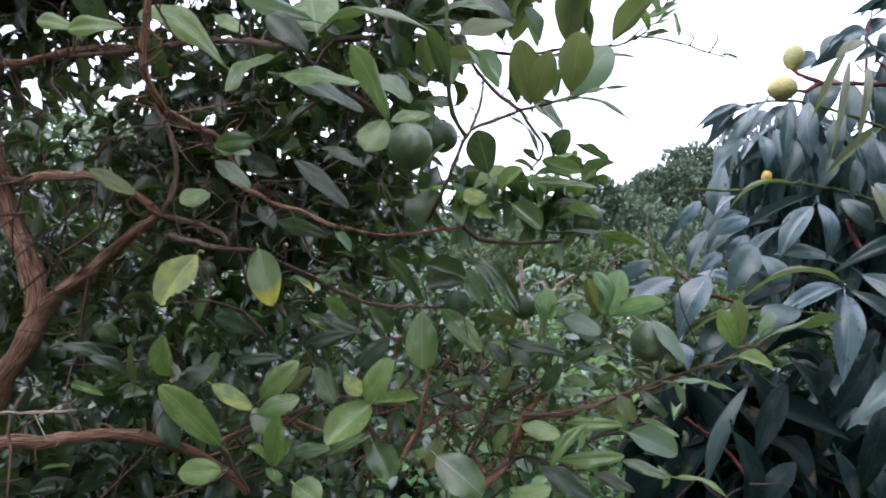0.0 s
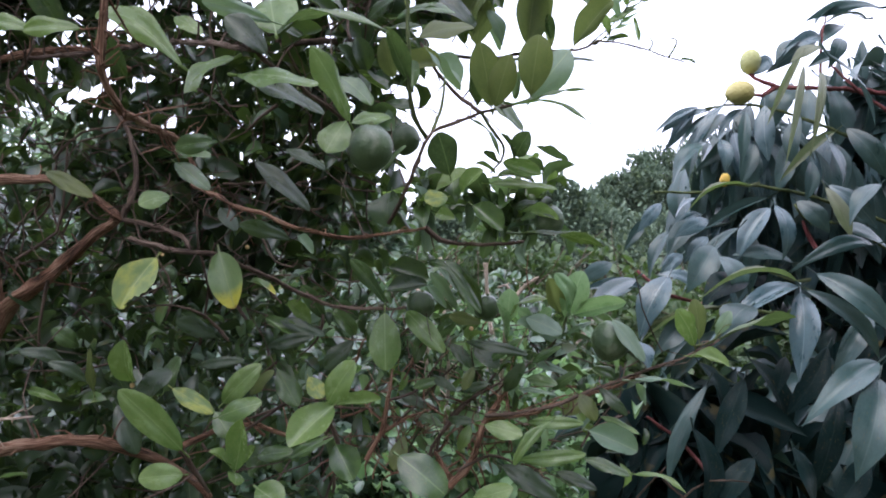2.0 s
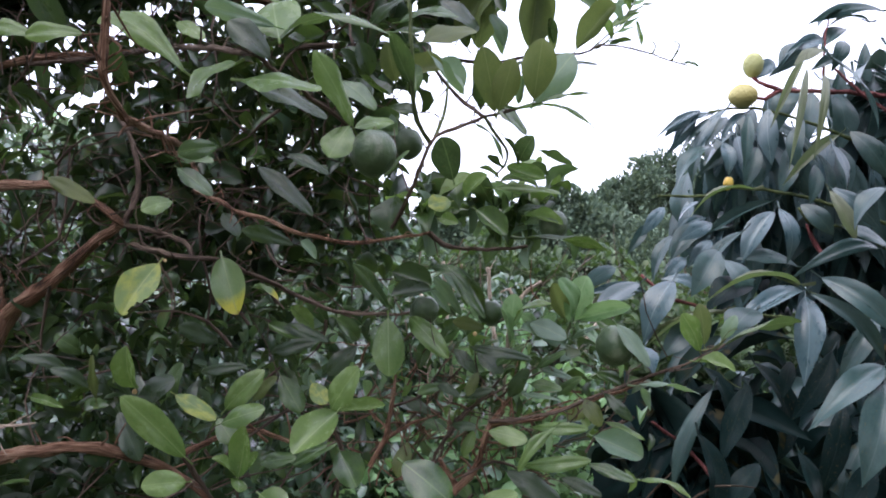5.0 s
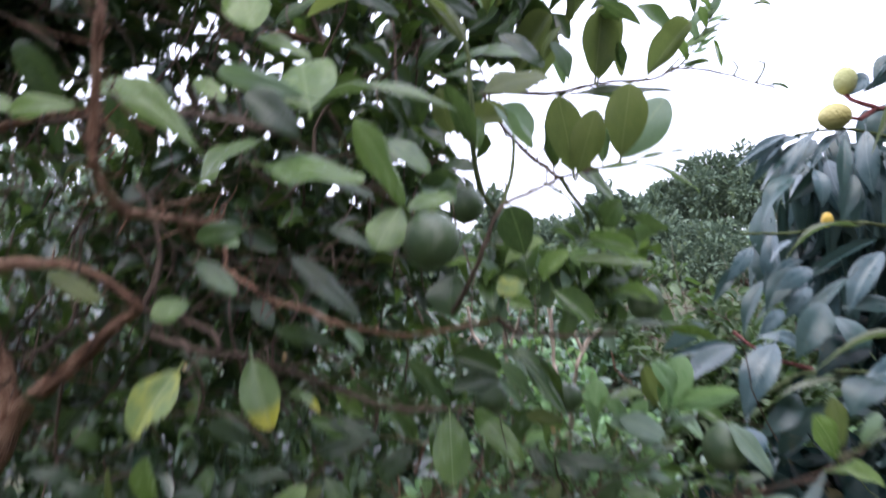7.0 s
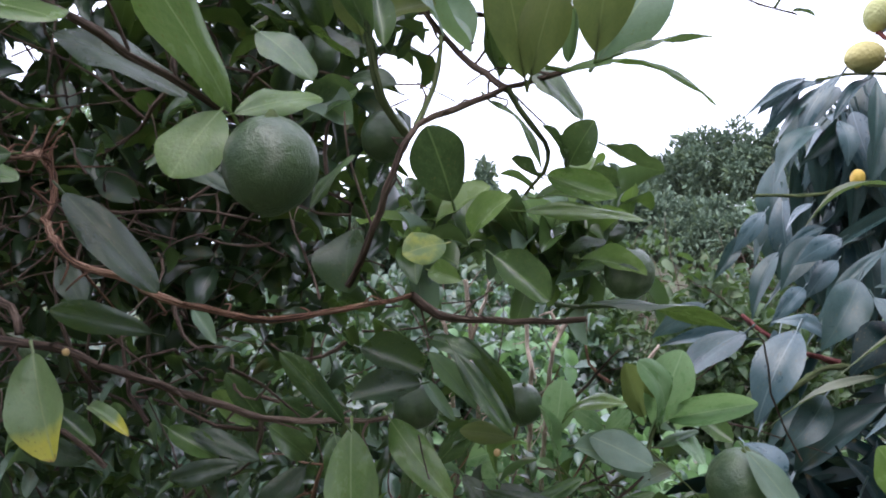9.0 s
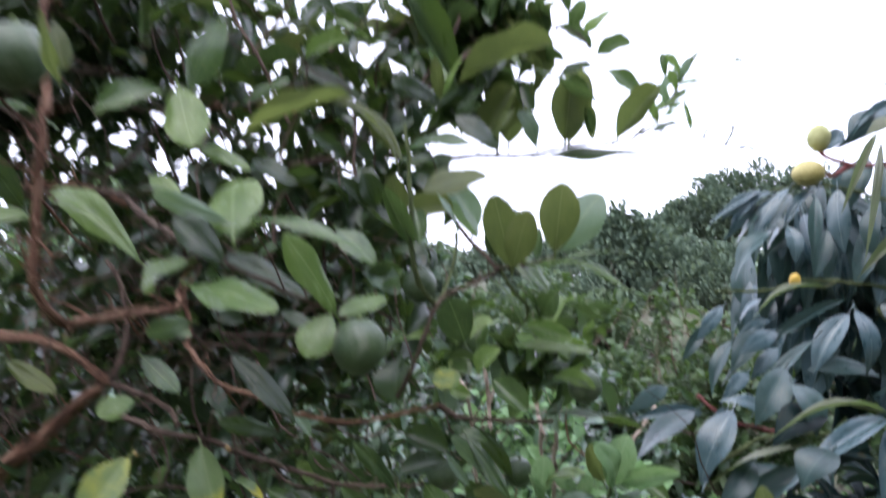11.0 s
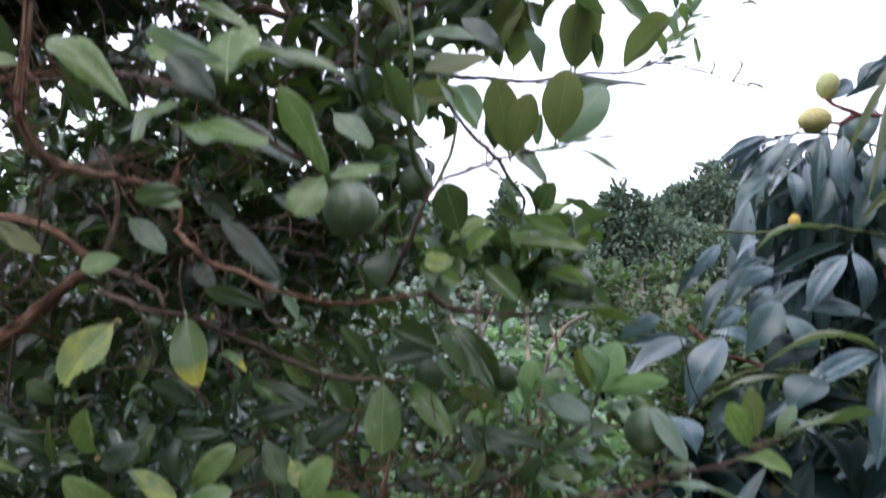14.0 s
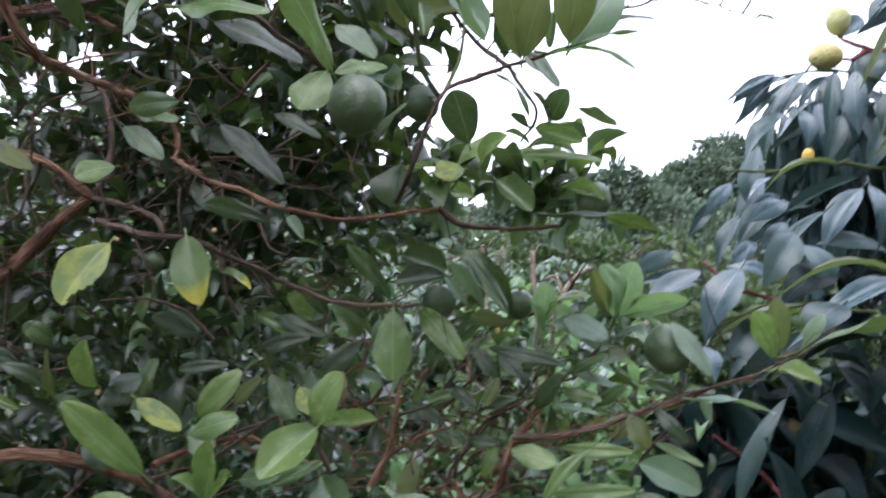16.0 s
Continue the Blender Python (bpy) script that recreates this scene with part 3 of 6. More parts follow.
shrub(-1.0, 5.6, 1.3, 1.1, 0.6, 0.75, 29, LIT_SHRUB, ("far", "faryoung", "hedge"), 90, (0.07, 0.11))

# dry stalks standing among the shrubs
def dry_stalk(pts, r0, r1, fork=None):
    ob = thing("dry_stalk", (pts[0][0], pts[0][1] + 1.1, 0.0), "bare pale brown dry stalk among green shrubs", "stalk", "dry stalks")
    limb(ob, "stalk", [(pts[0][0], pts[0][1] + 1.1, -0.02), (pts[0][0], pts[0][1] + 0.5, 0.7)] + pts, r0, r1, DRY, sides=6, spurs=1)
    for q in fork or ():
        limb(ob, "side_shoot", q, r1 * 1.1, r1 * 0.5, DRY, sides=5, spurs=1)


dry_stalk([(0.024, 2.200, 1.228), (0.017, 2.200, 1.350), (0.006, 2.200, 1.486)], 0.0085, 0.0048, [[(0.017, 2.200, 1.365), (0.047, 2.220, 1.440), (0.058, 2.200, 1.479)]])
dry_stalk([(0.146, 2.300, 1.216), (0.140, 2.300, 1.343), (0.133, 2.300, 1.470)], 0.0085, 0.0048)
dry_stalk([(0.180, 2.250, 1.253), (0.208, 2.250, 1.362), (0.239, 2.250, 1.408), (0.276, 2.250, 1.430)], 0.0085, 0.0048, [[(0.208, 2.250, 1.362), (0.188, 2.250, 1.408), (0.164, 2.250, 1.401)]])
dry_stalk([(0.405, 2.600, 1.143), (0.459, 2.600, 1.233), (0.495, 2.600, 1.287)], 0.0085, 0.0048)
dry_stalk([(-0.040, 2.400, 1.303), (-0.070, 2.400, 1.402), (-0.081, 2.400, 1.477)], 0.0085, 0.0048)

# low weeds that cover the ground
s = np.stack([rng.normal(0.7, 1.0, 6500), rng.normal(3.6, 1.1, 6500), rng.uniform(0.03, 0.62, 6500)], 1)
s = s[s[:, 1] > 1.5]
weeds = many_leaves("weeds", None, ("weed", "weed", "hedge"), s, 31, (0.05, 0.10), 0.75, 0.3, -0.1)
s = ball_spots(rng, 2600, (0.18, 2.75, 0.74), (0.55, 0.40, 0.34), 0.0)[0]
s = np.concatenate([s, ball_spots(rng, 200, (0.12, 2.75, 1.22), (0.20, 0.16, 0.14), 0.0)[0], ball_spots(rng, 170, (0.25, 2.55, 1.06), (0.26, 0.16, 0.12), 0.0)[0]])
tall = many_leaves("tall_weeds", None, ("weed", "weed", "hedge"), s, 32, (0.035, 0.065), 0.7, 0.3, -0.1)
tagged(tall, "bright green knee-high weeds under the citrus", "weeds", kind="stuff")
tagged(weeds, "bright green low weeds covering the ground", "weeds", kind="stuff")

# ---- the citrus tree ----
citrus_tree = thing("citrus_tree", (-0.62, 1.32, 0.0), "citrus tree with green fruit, crooked reddish-brown limbs and glossy leaves", "tree")


def citrus(kind, base, tip, width, roll=None, shape=None):
    return set_leaf(citrus_tree, kind, base, tip, width, roll, shape)


broad_tree = thing("broad_leaved_tree", (1.25, 2.1, 0.0), "tree with long drooping blue-green leaves and knobbly yellow fruit", "tree")


def broad(kind, base, tip, width, roll=None, shape=None):
    b, e = Vector(base), Vector(tip)
    return set_leaf(broad_tree, kind, base, e + (e - b) * 0.24, width * (0.62 if kind == "deep" else 0.68), roll, pick.choice((0, 1, 1, 3, 4, 5)) if shape is None else shape)


citrus("olive", (-0.018, 1.030, 1.769), (0.050, 1.050, 1.788), 0.050, -10, 0)
citrus("dark", (0.005, 1.300, 1.905), (0.063, 1.280, 1.851), 0.039, 0, 0)
citrus("olive", (0.062, 1.300, 1.853), (0.089, 1.280, 1.907), 0.023)
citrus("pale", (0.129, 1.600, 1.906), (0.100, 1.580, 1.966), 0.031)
citrus("olive", (0.189, 1.700, 1.931), (0.204, 1.700, 2.048), 0.073, 5, 2)
citrus("mid", (0.239, 1.700, 1.940), (0.229, 1.680, 1.988), 0.021)
citrus("olive", (0.074, 1.060, 1.686), (0.058, 1.035, 1.764), 0.040, 0, 6)
citrus("olive", (0.077, 1.040, 1.683), (0.095, 1.020, 1.745), 0.038, 0, 6)
citrus("olive", (0.124, 1.055, 1.701), (0.134, 1.040, 1.775), 0.047, 0, 6)
citrus("pale", (0.129, 1.080, 1.701), (0.179, 1.080, 1.765), 0.052, 5, 6)
citrus("pale", (0.104, 1.050, 1.694), (0.107, 1.030, 1.726), 0.014)
citrus("dark", (0.057, 1.100, 1.695), (0.050, 1.080, 1.749), 0.025)
citrus("mid", (0.126, 1.020, 1.689), (0.192, 1.000, 1.696), 0.012, -15, 0)
citrus("bright", (0.100, 1.040, 1.686), (0.196, 1.015, 1.655), 0.019, -20, 3)
citrus("mid", (0.077, 1.080, 1.699), (0.114, 1.060, 1.655), 0.028)
citrus("mid", (0.020, 1.080, 1.600), (0.004, 1.050, 1.652), 0.044, 5, 6)
citrus("mid", (0.109, 1.100, 1.627), (0.126, 1.080, 1.657), 0.033)
citrus("mid", (0.106, 1.100, 1.624), (0.087, 1.080, 1.654), 0.016)
citrus("mid", (0.140, 1.120, 1.643), (0.180, 1.100, 1.620), 0.014)
citrus("mid", (0.048, 1.080, 1.674), (0.085, 1.060, 1.619), 0.012)
citrus("mid", (0.087, 1.100, 1.618), (0.064, 1.080, 1.630), 0.010)
citrus("bright", (0.092, 1.100, 1.619), (0.141, 1.080, 1.600), 0.028)
citrus("mid", (0.150, 1.120, 1.610), (0.125, 1.100, 1.623), 0.014)
citrus("bright", (0.076, 1.130, 1.593), (0.166, 1.110, 1.583), 0.020)
citrus("mid", (0.086, 1.150, 1.604), (0.138, 1.130, 1.593), 0.023)
citrus("dark", (-0.075, 1.200, 1.714), (-0.030, 1.180, 1.706), 0.028)
citrus("dark", (-0.121, 1.250, 1.780), (-0.072, 1.230, 1.741), 0.036)
citrus("mid", (-0.030, 1.020, 1.709), (-0.057, 1.000, 1.772), 0.022)
citrus("mid", (-0.036, 1.100, 1.757), (-0.028, 1.080, 1.716), 0.019)
citrus("olive", (-0.062, 1.200, 1.755), (-0.073, 1.180, 1.809), 0.034)
citrus("dark", (-0.104, 1.250, 1.776), (-0.119, 1.230, 1.822), 0.038)
citrus("pale", (-0.008, 1.150, 1.782), (0.035, 1.130, 1.721), 0.025)
citrus("pale", (-0.009, 1.120, 1.774), (0.015, 1.100, 1.727), 0.011)
citrus("holed", (-0.340, 1.000, 1.492), (-0.369, 0.960, 1.433), 0.047, 0)
citrus("tipped", (-0.268, 1.020, 1.499), (-0.244, 1.000, 1.430), 0.044, 0)
citrus("tipped", (-0.230, 1.020, 1.462), (-0.194, 1.000, 1.446), 0.014)
citrus("olive", (-0.474, 1.000, 1.598), (-0.409, 0.980, 1.565), 0.022)
citrus("dark", (-0.288, 1.100, 1.559), (-0.263, 1.080, 1.527), 0.024)
citrus("pale", (-0.184, 1.100, 1.521), (-0.160, 1.080, 1.497), 0.013)
citrus("yellow", (0.016, 1.040, 1.569), (-0.012, 1.020, 1.562), 0.027, 0)
citrus("bright", (0.002, 1.080, 1.549), (0.026, 1.060, 1.542), 0.018)
citrus("mid", (0.050, 1.070, 1.559), (0.088, 1.050, 1.527), 0.028, 0, 2)
citrus("bright", (0.035, 1.030, 1.574), (0.061, 1.000, 1.598), 0.031, 5)
citrus("dark", (0.107, 1.060, 1.522), (0.216, 1.040, 1.504), 0.019, -45, 0)
citrus("dark", (0.112, 1.150, 1.563), (0.140, 1.130, 1.566), 0.020)
citrus("bright", (0.120, 1.130, 1.554), (0.168, 1.110, 1.541), 0.018)
citrus("mid", (0.119, 1.170, 1.544), (0.172, 1.150, 1.555), 0.024)
citrus("dark", (-0.059, 1.120, 1.581), (-0.062, 1.100, 1.532), 0.044)
citrus("dark", (-0.011, 1.140, 1.454), (-0.065, 1.120, 1.445), 0.034)
citrus("dark", (-0.068, 1.200, 1.476), (-0.010, 1.180, 1.460), 0.033)
citrus("bright", (-0.072, 1.160, 1.413), (-0.069, 1.130, 1.335), 0.047, 0, 6)
citrus("mid", (-0.094, 1.200, 1.398), (-0.087, 1.180, 1.347), 0.033)
citrus("mid", (0.016, 1.150, 1.480), (0.063, 1.130, 1.413), 0.020)
citrus("pale", (-0.012, 1.180, 1.452), (0.016, 1.160, 1.419), 0.013)
citrus("mid", (-0.068, 1.100, 1.431), (-0.112, 1.080, 1.490), 0.019)
citrus("mid", (-0.010, 1.200, 1.484), (0.039, 1.180, 1.468), 0.020)
citrus("olive", (0.185, 1.220, 1.408), (0.166, 1.200, 1.460), 0.030)
citrus("mid", (0.237, 1.250, 1.405), (0.267, 1.230, 1.381), 0.025)
citrus("pale", (0.238, 1.100, 1.407), (0.276, 1.080, 1.353), 0.027, 0, 0)
citrus("bright", (0.329, 1.060, 1.362), (0.374, 1.040, 1.351), 0.017)
citrus("pale", (0.257, 1.080, 1.328), (0.324, 1.020, 1.326), 0.019, -40, 0)
citrus("mid", (0.374, 1.080, 1.382), (0.485, 1.100, 1.409), 0.009, -50, 0)
citrus("bright", (0.244, 1.000, 1.226), (0.301, 0.980, 1.208), 0.016, -40, 3)
citrus("mid", (0.257, 1.150, 1.310), (0.216, 1.130, 1.337), 0.020)
citrus("olive", (0.210, 1.150, 1.295), (0.175, 1.130, 1.275), 0.027)
citrus("bright", (-0.422, 1.140, 1.321), (-0.417, 1.100, 1.382), 0.048, 0)
citrus("bright", (-0.315, 1.020, 1.253), (-0.378, 0.980, 1.335), 0.038, 8, 0)
citrus("mid", (-0.398, 1.200, 1.297), (-0.367, 1.180, 1.348), 0.036)
citrus("bright", (-0.249, 1.020, 1.228), (-0.235, 1.000, 1.295), 0.035, 0)
citrus("bright", (-0.253, 1.020, 1.231), (-0.276, 1.000, 1.255), 0.018)
citrus("bright", (-0.301, 0.980, 1.233), (-0.347, 0.960, 1.234), 0.033)
citrus("bright", (-0.251, 1.020, 1.226), (-0.244, 1.000, 1.215), 0.018)
citrus("bright", (-0.252, 1.050, 1.223), (-0.226, 1.030, 1.255), 0.021)
citrus("bright", (-0.218, 1.000, 1.212), (-0.182, 0.980, 1.196), 0.042)
citrus("bright", (-0.570, 1.150, 1.306), (-0.515, 1.130, 1.294), 0.017)
citrus("bright", (-0.121, 0.970, 1.316), (-0.165, 0.930, 1.277), 0.047, 0)
citrus("bright", (-0.129, 0.990, 1.316), (-0.093, 0.960, 1.370), 0.039, 5)
citrus("bright", (-0.125, 1.000, 1.316), (-0.064, 0.980, 1.322), 0.024)
citrus("mid", (-0.117, 0.970, 1.270), (-0.095, 0.950, 1.234), 0.038)
citrus("mid", (-0.039, 0.900, 1.274), (0.012, 0.880, 1.237), 0.047, 0)
citrus("mid", (-0.003, 1.220, 1.367), (0.039, 1.200, 1.410), 0.025)
citrus("mid", (-0.118, 1.200, 1.378), (-0.148, 1.180, 1.412), 0.029)
citrus("mid", (-0.253, 1.220, 1.401), (-0.200, 1.200, 1.378), 0.028)
citrus("bright", (-0.199, 1.300, 1.386), (-0.231, 1.280, 1.423), 0.027)
citrus("mid", (-0.404, 1.300, 1.404), (-0.354, 1.280, 1.370), 0.027)
citrus("mid", (-0.646, 1.300, 1.370), (-0.592, 1.280, 1.407), 0.030)
citrus("mid", (-0.565, 1.300, 1.351), (-0.600, 1.280, 1.380), 0.030)
citrus("dark", (-0.672, 1.300, 1.450), (-0.618, 1.280, 1.407), 0.039)
citrus("pale", (0.001, 1.250, 1.484), (0.033, 1.220, 1.440), 0.014, 0, 0)
citrus("mid", (-0.236, 0.920, 1.866), (-0.191, 0.900, 1.925), 0.059, 0, 6)
citrus("mid", (-0.253, 0.900, 1.860), (-0.312, 0.880, 1.836), 0.047, 0, 2)
citrus("bright", (-0.242, 0.910, 1.867), (-0.217, 0.880, 1.802), 0.044, 5, 6)
citrus("bright", (-0.229, 0.930, 1.811), (-0.176, 0.920, 1.784), 0.021, 0, 0)
citrus("olive", (-0.082, 0.950, 1.860), (-0.175, 0.900, 1.816), 0.033, 0, 2)
citrus("olive", (-0.094, 0.940, 1.853), (-0.031, 0.930, 1.779), 0.014, -40, 3)
citrus("dark", (0.005, 1.250, 1.949), (-0.058, 1.200, 2.062), 0.056, 0, 2)
citrus("olive", (-0.011, 1.220, 1.914), (-0.015, 1.200, 1.964), 0.019, 0, 0)
citrus("bright", (-0.007, 1.220, 1.917), (0.022, 1.200, 1.962), 0.014, 0, 0)
citrus("dark", (-0.293, 0.900, 1.978), (-0.224, 0.880, 2.022), 0.052, 0, 6)
citrus("pale", (-0.374, 1.000, 2.025), (-0.412, 0.980, 2.054), 0.033)
citrus("mid", (-0.423, 0.900, 1.859), (-0.346, 0.880, 1.824), 0.014, -30, 0)
citrus("dark", (0.082, 1.600, 2.246), (0.173, 1.580, 2.247), 0.040, -20, 2)
citrus("mid", (0.103, 1.400, 1.994), (0.217, 1.400, 1.936), 0.018, -40, 0)
citrus("mid", (0.196, 1.620, 2.151), (0.152, 1.600, 2.221), 0.042, 0, 2)
citrus("mid", (0.201, 1.620, 2.121), (0.224, 1.600, 2.165), 0.036, 0, 0)
citrus("bright", (0.222, 1.650, 2.115), (0.274, 1.630, 2.152), 0.032, 0, 0)
citrus("mid", (0.248, 1.650, 2.076), (0.307, 1.630, 2.092), 0.038, 0, 2)
citrus("mid", (0.238, 1.650, 2.092), (0.175, 1.640, 2.130), 0.047, 0, 2)
citrus("pale", (-0.004, 1.400, 2.141), (-0.123, 1.400, 2.170), 0.033, 0, 2)
citrus("mid", (-0.259, 1.400, 2.117), (-0.335, 1.400, 2.202), 0.045, 0, 2)
citrus("dark", (-0.238, 1.350, 2.120), (-0.136, 1.350, 2.129), 0.013, -40, 3)
citrus("mid", (-0.112, 1.400, 2.133), (-0.149, 1.400, 2.179), 0.030, 0, 0)
citrus("bright", (-0.211, 1.300, 1.999), (-0.146, 1.300, 2.025), 0.031, 0, 2)
citrus("bright", (-0.173, 1.300, 2.055), (-0.112, 1.300, 2.017), 0.017, -20, 0)
citrus("mid", (0.037, 1.500, 2.195), (-0.061, 1.500, 2.248), 0.056, 0, 2)
citrus("dark", (0.006, 1.550, 2.238), (-0.076, 1.550, 2.290), 0.052, 10, 0)
citrus("mid", (0.029, 1.500, 2.185), (0.018, 1.500, 2.264), 0.042, 0, 2)
citrus("mid", (0.091, 1.600, 2.218), (0.058, 1.600, 2.290), 0.047, 0, 2)
citrus("mid", (0.055, 1.500, 2.127), (0.079, 1.500, 2.207), 0.047, 5, 0)
citrus("dark", (-0.183, 1.400, 2.087), (-0.227, 1.380, 2.110), 0.028)
citrus("dark", (-0.136, 1.400, 2.072), (-0.180, 1.380, 2.102), 0.029)
citrus("dark", (-0.223, 1.400, 2.074), (-0.180, 1.380, 2.046), 0.026)
citrus("dark", (-0.218, 1.300, 1.987), (-0.132, 1.300, 1.936), 0.032, 10, 0)
citrus("mid", (-0.307, 1.300, 1.934), (-0.234, 1.300, 1.969), 0.028, 10, 0)
citrus("dark", (-0.130, 1.350, 2.021), (-0.072, 1.330, 2.020), 0.037)
citrus("olive", (0.200, 1.740, 1.934), (0.228, 1.740, 2.075), 0.068, 0, 2)
citrus("olive", (0.245, 1.750, 1.938), (0.239, 1.750, 2.009), 0.025, 0, 0)
citrus("olive", (0.291, 1.730, 1.935), (0.372, 1.730, 2.033), 0.051, 0, 2)
citrus("mid", (0.342, 1.750, 2.012), (0.275, 1.750, 2.072), 0.052, 0, 2)
citrus("pale", (0.135, 1.740, 1.927), (0.115, 1.740, 2.008), 0.025, 0, 0)
citrus("olive", (0.072, 1.600, 1.925), (0.113, 1.600, 2.022), 0.040, 0, 0)
citrus("olive", (0.036, 1.500, 1.896), (0.091, 1.500, 1.992), 0.049, 0, 2)
citrus("dark", (0.002, 1.400, 1.910), (0.038, 1.400, 1.968), 0.036, -20, 0)
citrus("dark", (0.150, 1.740, 1.908), (0.338, 1.740, 1.906), 0.036, 0, 6)
citrus("olive", (0.006, 1.420, 1.983), (0.154, 1.400, 2.032), 0.040, -10, 2)
citrus("dark", (-0.039, 1.400, 1.942), (0.008, 1.380, 1.965), 0.036)
citrus("mid", (-0.066, 1.200, 1.828), (0.009, 1.200, 1.824), 0.028, -20, 0)
citrus("olive", (-0.050, 1.150, 1.753), (0.009, 1.130, 1.762), 0.037, 0, 2)
citrus("pale", (0.004, 1.200, 1.789), (0.036, 1.180, 1.739), 0.033, 0, 2)
citrus("pale", (-0.094, 1.100, 1.687), (-0.053, 1.080, 1.660), 0.030, 0, 2)
citrus("mid", (-0.335, 1.050, 1.629), (-0.281, 1.030, 1.619), 0.024, 0, 0)
citrus("bright", (-0.333, 1.050, 1.801), (-0.292, 1.030, 1.773), 0.023)
citrus("mid", (-0.128, 1.100, 1.735), (-0.083, 1.080, 1.692), 0.039)
citrus("mid", (-0.094, 1.100, 1.665), (-0.049, 1.080, 1.685), 0.032)
citrus("dark", (-0.118, 1.250, 1.771), (-0.146, 1.230, 1.811), 0.032)
citrus("dark", (-0.398, 1.200, 2.011), (-0.340, 1.180, 2.051), 0.032)
citrus("bright", (0.368, 1.780, 1.993), (0.439, 1.780, 2.029), 0.025, 0, 0)
citrus("bright", (0.429, 1.780, 2.009), (0.435, 1.760, 1.950), 0.015)
citrus("mid", (0.399, 1.800, 2.068), (0.395, 1.800, 2.116), 0.016, 0, 0)
citrus("bright", (0.408, 1.800, 2.063), (0.453, 1.800, 2.094), 0.020, 0, 0)
citrus("pale", (0.389, 1.790, 2.038), (0.421, 1.790, 2.079), 0.023, 0, 0)
citrus("bright", (0.448, 1.820, 2.097), (0.472, 1.800, 2.116), 0.009)
citrus("mid", (0.450, 1.820, 2.056), (0.482, 1.820, 2.059), 0.012, 0, 0)
citrus("dark", (0.351, 1.770, 1.957), (0.418, 1.770, 1.964), 0.016, -45, 0)
citrus("mid", (0.577, 2.000, 2.139), (0.609, 1.980, 2.130), 0.008)
citrus("mid", (0.528, 1.770, 1.914), (0.557, 1.750, 1.899), 0.011)
citrus("olive", (-0.349, 0.880, 1.925), (-0.334, 0.870, 1.878), 0.023, 0, 0)
citrus("mid", (-0.332, 0.800, 1.934), (-0.383, 0.780, 1.943), 0.031, 10, 2)
citrus("dark", (-0.377, 0.800, 1.897), (-0.319, 0.780, 1.912), 0.025, 0, 0)
citrus("mid", (-0.309, 0.800, 1.994), (-0.326, 0.790, 1.951), 0.026, 0, 0)
citrus("yellow", (-0.376, 0.820, 2.024), (-0.338, 0.800, 1.982), 0.020, 0, 2)
citrus("dark", (-0.434, 0.840, 1.976), (-0.374, 0.820, 1.982), 0.025, 0, 2)
citrus("olive", (-0.261, 0.730, 1.829), (-0.256, 0.700, 1.873), 0.018, 0, 0)
citrus("bright", (-0.153, 0.800, 1.713), (-0.171, 0.860, 1.766), 0.056, 0, 6)
citrus("pale", (-0.157, 0.800, 1.724), (-0.234, 0.830, 1.754), 0.017, -25, 0)
citrus("dark", (-0.161, 0.795, 1.691), (-0.202, 0.800, 1.730), 0.028, 10, 0)
citrus("mid", (-0.158, 0.810, 1.710), (-0.037, 0.735, 1.695), 0.021, -12, 3)
citrus("bright", (-0.193, 0.810, 1.674), (-0.106, 0.755, 1.652), 0.037, -12, 6)
citrus("bright", (-0.199, 0.820, 1.693), (-0.268, 0.880, 1.672), 0.026, 10, 0)
citrus("dark", (-0.220, 0.970, 1.705), (-0.125, 0.930, 1.655), 0.032, 0, 0)
citrus("bright", (-0.093, 0.910, 1.643), (-0.130, 0.870, 1.718), 0.028, 25, 6)
citrus("bright", (-0.091, 0.910, 1.642), (-0.051, 0.950, 1.656), 0.022, 15, 0)
citrus("bright", (-0.097, 0.905, 1.643), (-0.116, 0.880, 1.606), 0.038, 0, 6)
citrus("mid", (-0.064, 0.970, 1.592), (-0.032, 0.950, 1.622), 0.014, 0, 0)
citrus("bright", (-0.270, 0.880, 1.698), (-0.384, 0.930, 1.770), 0.029, 15, 3)
citrus("bright", (-0.388, 0.900, 1.745), (-0.457, 0.910, 1.747), 0.023, 0, 0)
citrus("bright", (-0.449, 0.910, 1.747), (-0.497, 0.920, 1.760), 0.021, 0, 0)
citrus("dark", (-0.443, 0.980, 1.763), (-0.479, 0.960, 1.826), 0.034, 0, 0)
citrus("mid", (-0.268, 1.000, 1.634), (-0.310, 0.980, 1.625), 0.025, -20, 0)
citrus("mid", (-0.300, 0.950, 1.603), (-0.255, 0.930, 1.569), 0.024, 0, 0)
citrus("bright", (-0.300, 0.930, 1.563), (-0.328, 0.910, 1.552), 0.026, 0, 0)
citrus("dark", (-0.207, 0.950, 1.604), (-0.140, 0.920, 1.545), 0.026, 0, 0)
citrus("dark", (-0.176, 1.000, 1.514), (-0.234, 0.980, 1.532), 0.020, 0, 0)
citrus("olive", (-0.109, 0.970, 1.866), (-0.031, 0.950, 1.794), 0.027, -10, 3)
citrus("mid", (-0.056, 1.200, 1.842), (0.031, 1.180, 1.843), 0.035, -10, 3)
citrus("dark", (-0.407, 1.080, 1.727), (-0.432, 1.050, 1.787), 0.027, 0, 0)
citrus("dark", (-0.204, 1.120, 1.640), (-0.146, 1.100, 1.609), 0.021, 0, 0)
citrus("dark", (-0.244, 1.150, 1.831), (-0.180, 1.120, 1.792), 0.031, 0, 0)
